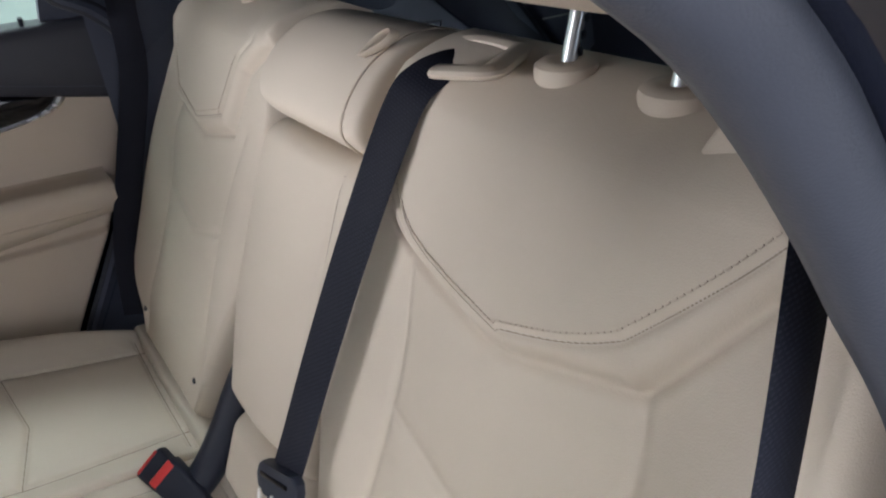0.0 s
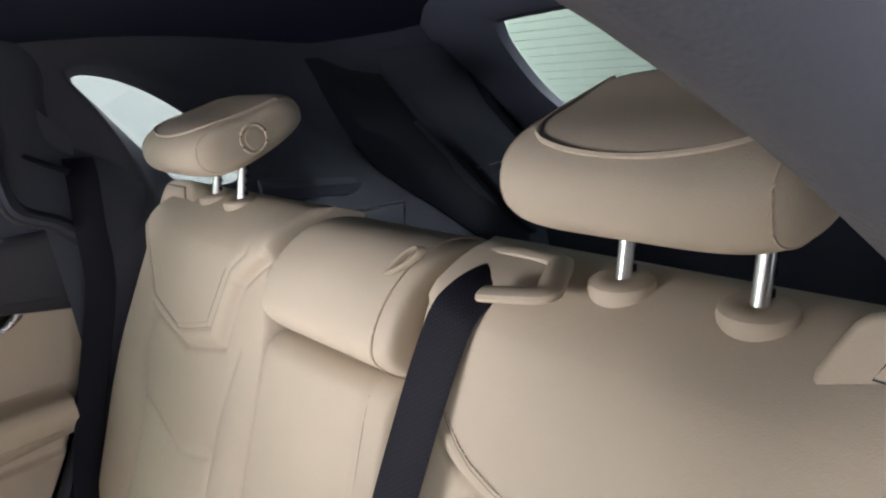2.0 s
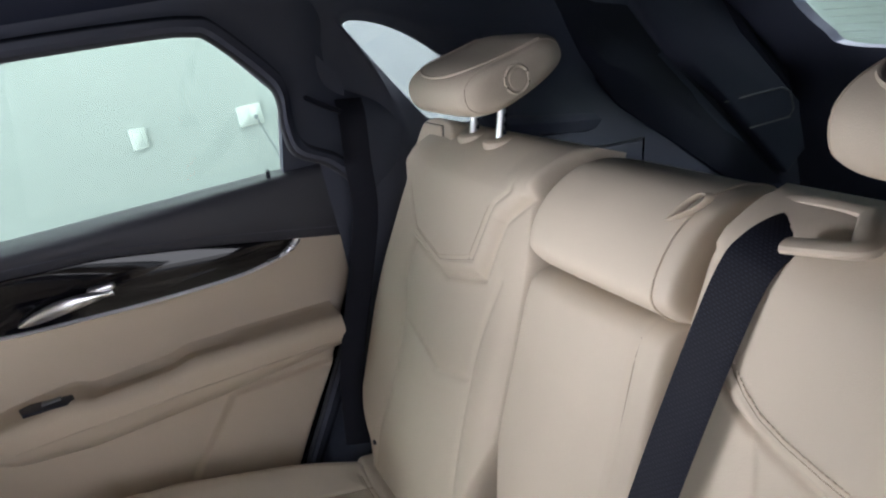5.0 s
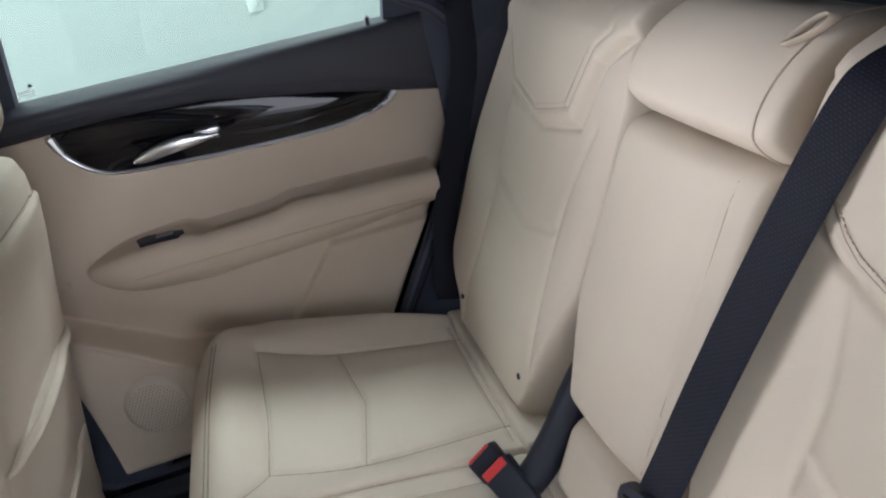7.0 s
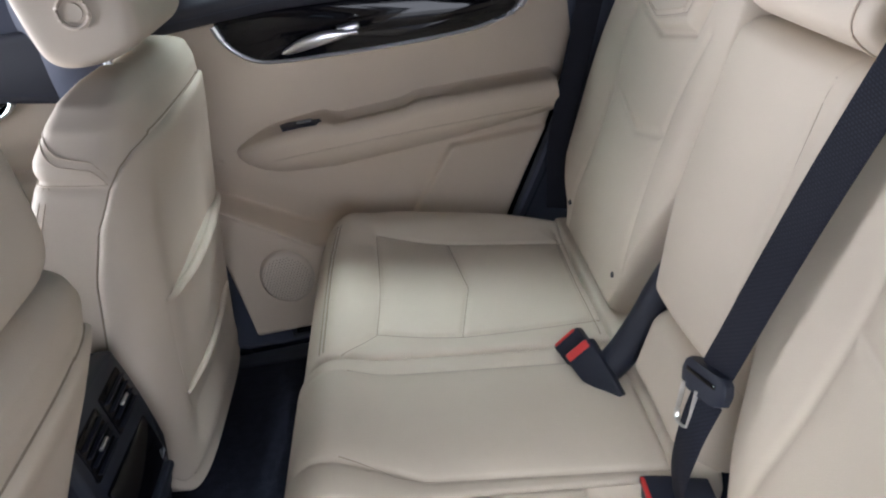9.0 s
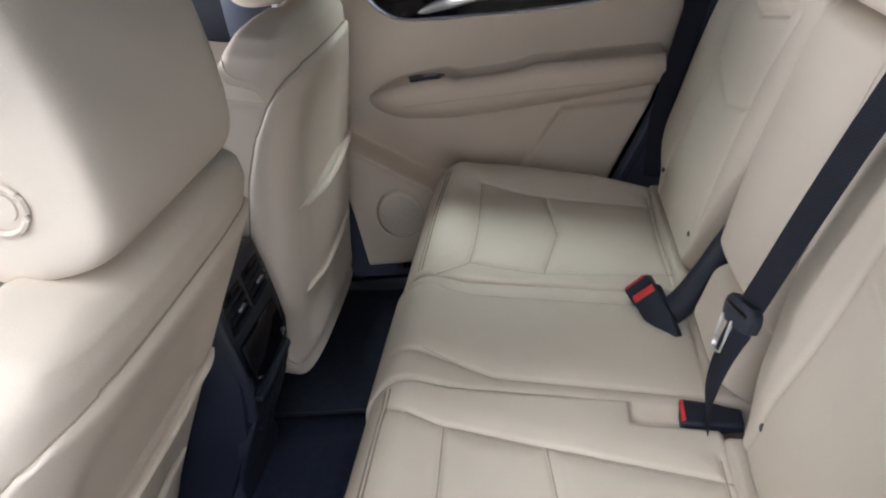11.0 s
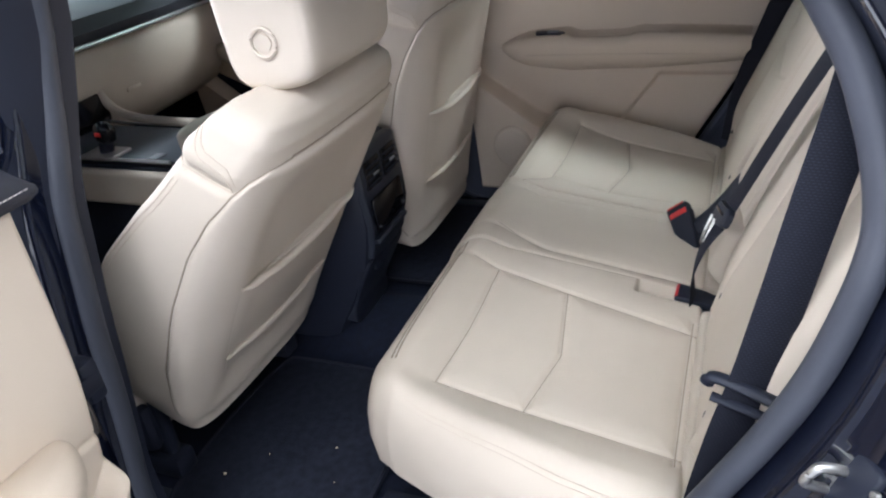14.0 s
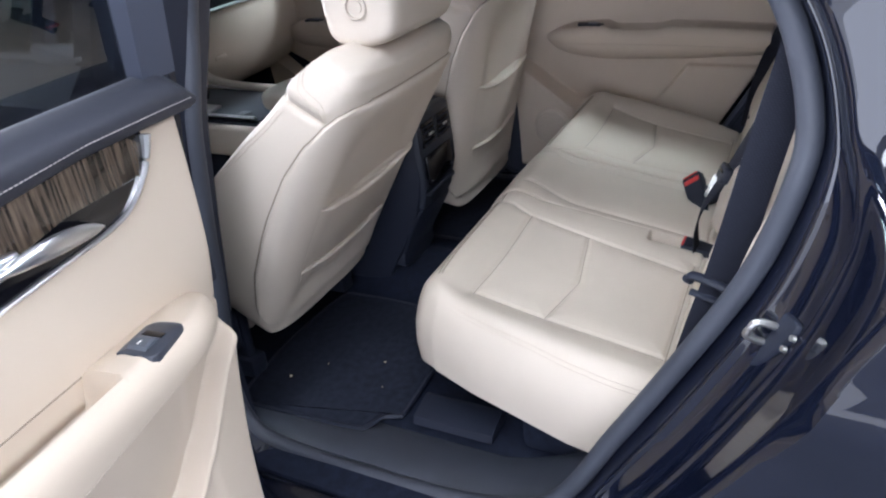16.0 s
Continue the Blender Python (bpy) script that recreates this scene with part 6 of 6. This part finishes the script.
pane = part("pane", Geo().loft([[(x, 2.0 - 0.03 * (x / 0.6) ** 2, 1.10) for x in np.linspace(-0.64, 0.64, 13)] + [(x, 2.004 - 0.03 * (x / 0.6) ** 2, 1.10) for x in np.linspace(0.64, -0.64, 13)], [(x * 0.86, 1.42 - 0.03 * (x / 0.6) ** 2, 1.52) for x in np.linspace(-0.64, 0.64, 13)] + [(x * 0.86, 1.424 - 0.03 * (x / 0.6) ** 2, 1.52) for x in np.linspace(0.64, -0.64, 13)]]), GLASS, scr)
pane.visible_shadow = False
both("a_pillar", lambda s: Geo().tube([(s * 0.70, 2.02, 1.08), (s * 0.60, 1.50, 1.48), (s * 0.57, 1.35, 1.54)], 0.035, 8), DARK_TRIM)
part("bonnet", Geo().loft([[(x, y, 1.03 - 0.10 * (y - 2.0) - 0.06 * (x / 0.8) ** 2) for x in np.linspace(-0.82, 0.82, 13)] + [(x, y, 0.4) for x in (0.82, -0.82)] for y in np.linspace(2.0, 3.1, 8)]), PAINT, car, "glossy black bonnet")

# ---- floor mats ----
mat = thing("floor_mat", (-0.40, 0.74, 0.445), "black carpet floor mat with sewn edge and a few crumbs", "floor mat", "floor mats")
OUTL = smooth_line([(-0.600, 0.930), (-0.640, 0.900), (-0.644, 0.880), (-0.637, 0.740), (-0.629, 0.630), (-0.621, 0.611), (-0.588, 0.596), (-0.579, 0.588), (-0.567, 0.564), (-0.554, 0.556), (-0.43, 0.560), (-0.30, 0.565), (-0.20, 0.60), (-0.185, 0.70), (-0.185, 0.88), (-0.21, 0.93), (-0.40, 0.945)], 3, True)
FM = lambda x, y, d: Vector((x, y, 0.446 + d))
part("carpet", Geo().slab(FM, OUTL, 0.0, 0.008, 0.003), MAT_CARPET, mat)
part("edge_binding", Geo().tube([FM(x, y, 0.006) for x, y in OUTL], 0.0055, 6, closed=True), DARK_PLASTIC, mat, "black sewn edge binding")
mat2 = thing("floor_mat", (0.33, 0.74, 0.445), "black carpet floor mat with a sewn edge", "floor mat", "floor mats")
part("carpet", Geo().slab(lambda x, y, d: Vector((-x, y, 0.446 + d)), OUTL, 0.0, 0.008, 0.003), MAT_CARPET, mat2)
part("edge_binding", Geo().tube([Vector((-x, y, 0.452)) for x, y in OUTL], 0.0045, 6, closed=True), DARK_PLASTIC, mat2, "black sewn edge binding")
for cx, cy, r in ((-0.538, 0.857, 0.0035), (-0.421, 0.677, 0.0025), (-0.47, 0.80, 0.0015), (-0.50, 0.64, 0.0013)):
    cr = Geo().loft([[(cx + q * math.cos(a), cy + q * 0.8 * math.sin(a), 0.4545 + h) for a in np.linspace(0, 2 * math.pi, 8)[:-1]] for h, q in ((0, r * 0.7), (r * 0.6, r), (r, r * 0.5))])
    solo("crumb", cr, CRUMB, "small pale crumb on the floor mat", "crumb", "crumbs on the mat")

# ---- latch striker on the jamb ----
st = thing("door_striker", (-0.76, -0.10, 0.93), "bright zinc door latch striker on a dark plate", "door striker")
JP, JT, JN = Vector((-0.92, -0.39, 0)), Vector((0, 0.43, -0.90)), Vector((-0.357, 0.843, 0.403))
JAMB = lambda u, v, d: Vector((-0.775, -0.117, 0.947)) + JP * u + JT * v + JN * d
part("plate", Geo().slab(JAMB, smooth_line([(-0.040, -0.016), (-0.010, -0.022), (0.000, -0.010), (-0.004, 0.030), (-0.012, 0.058), (-0.026, 0.070), (-0.036, 0.062), (-0.044, 0.020)], 4, True), -0.02, 0.004, 0.003), DARK_PLASTIC, st)
part("loop", Geo().tube(smooth_line([JAMB(-0.030, 0.004, 0.000), JAMB(-0.030, 0.004, 0.012), JAMB(-0.030, 0.005, 0.024), JAMB(-0.030, 0.009, 0.029), JAMB(-0.030, 0.026, 0.029), JAMB(-0.030, 0.030, 0.024), JAMB(-0.030, 0.031, 0.012), JAMB(-0.030, 0.031, 0.0)], 5), 0.0048, 10), STEEL, st, "bright zinc loop")
for v in (-0.005, 0.013):
    part("bolt", Geo().cyl(JAMB(0.003, v, 0.0), JAMB(0.003, v, 0.005), 0.0042, 12, 0.0036), STEEL, st)
chk = thing("door_check", (-0.79, 0.775, 0.88), "black door check strap on the pillar", "door check")
part("arm", Geo().rbox((-0.80, 0.775, 0.885), (0.09, 0.018, 0.03), 0.005), DARK_PLASTIC, chk)
part("housing", Geo().rbox((-0.765, 0.785, 0.885), (0.03, 0.035, 0.065), 0.008), DARK_PLASTIC, chk)

# ---- moulded wedge on the sill trim and the rubber stop on the jamb ----
both("sill_wedge", lambda s: Geo().loft([[(s * 0.578, y, 0.452), (s * 0.574, y, 0.470), (s * 0.520, y, 0.482), (s * 0.506, y, 0.478), (s * 0.502, y, 0.452)] for y in (0.352, 0.36, 0.515, 0.523)]), DARK_PLASTIC, "dark plastic wedge beside the sill")
stop = thing("door_stop", (-0.76, -0.085, 0.98), "small black rubber door stop on the jamb", "door stop")
part("pad", Geo().tube([JAMB(-0.098 + a, 0.014 - 0.4 * a + c, 0.004) for a, c in ((0.0, 0.0), (0.040, 0.0), (0.044, 0.004), (0.044, 0.009), (0.040, 0.013), (0.0, 0.013))], 0.0026, 8, closed=True), RUBBER, stop)


# ---- wheels and the closed tail ----
for wx, wy in ((-0.74, -0.47), (0.74, -0.47), (-0.74, 2.35), (0.74, 2.35)):
    out = math.copysign(1, wx)
    spin = lambda prof, n=40: [[(wx + out * dx, wy + r * math.cos(a), 0.36 + r * math.sin(a)) for a in np.linspace(0, 2 * math.pi, n + 1)[:-1]] for dx, r in prof]
    wheel = part("wheel", Geo().loft(spin([(-0.10, 0.25), (-0.11, 0.30), (-0.10, 0.352), (-0.06, 0.36), (0.06, 0.36), (0.10, 0.352), (0.105, 0.30), (0.10, 0.25)])), RUBBER, car, "black rubber tyre")
    part("rim", Geo().loft(spin([(-0.09, 0.255), (0.085, 0.255), (0.095, 0.245), (0.07, 0.20), (0.06, 0.06), (0.07, 0.02)])), STEEL, wheel, "bright alloy rim")
part("rear_bumper", Geo().loft([[(x, -1.27 + 0.10 * (abs(x) / 0.82) ** 4 - dy, z) for x in np.linspace(-0.82, 0.82, 15)] + [(x, -1.22 + 0.10 * (abs(x) / 0.82) ** 4, z) for x in np.linspace(0.82, -0.82, 15)] for z, dy in ((0.30, 0.02), (0.45, 0.06), (0.65, 0.06), (0.80, 0.02), (1.05, 0.01), (1.20, -0.01))]), PAINT, car, "glossy black tail and bumper")
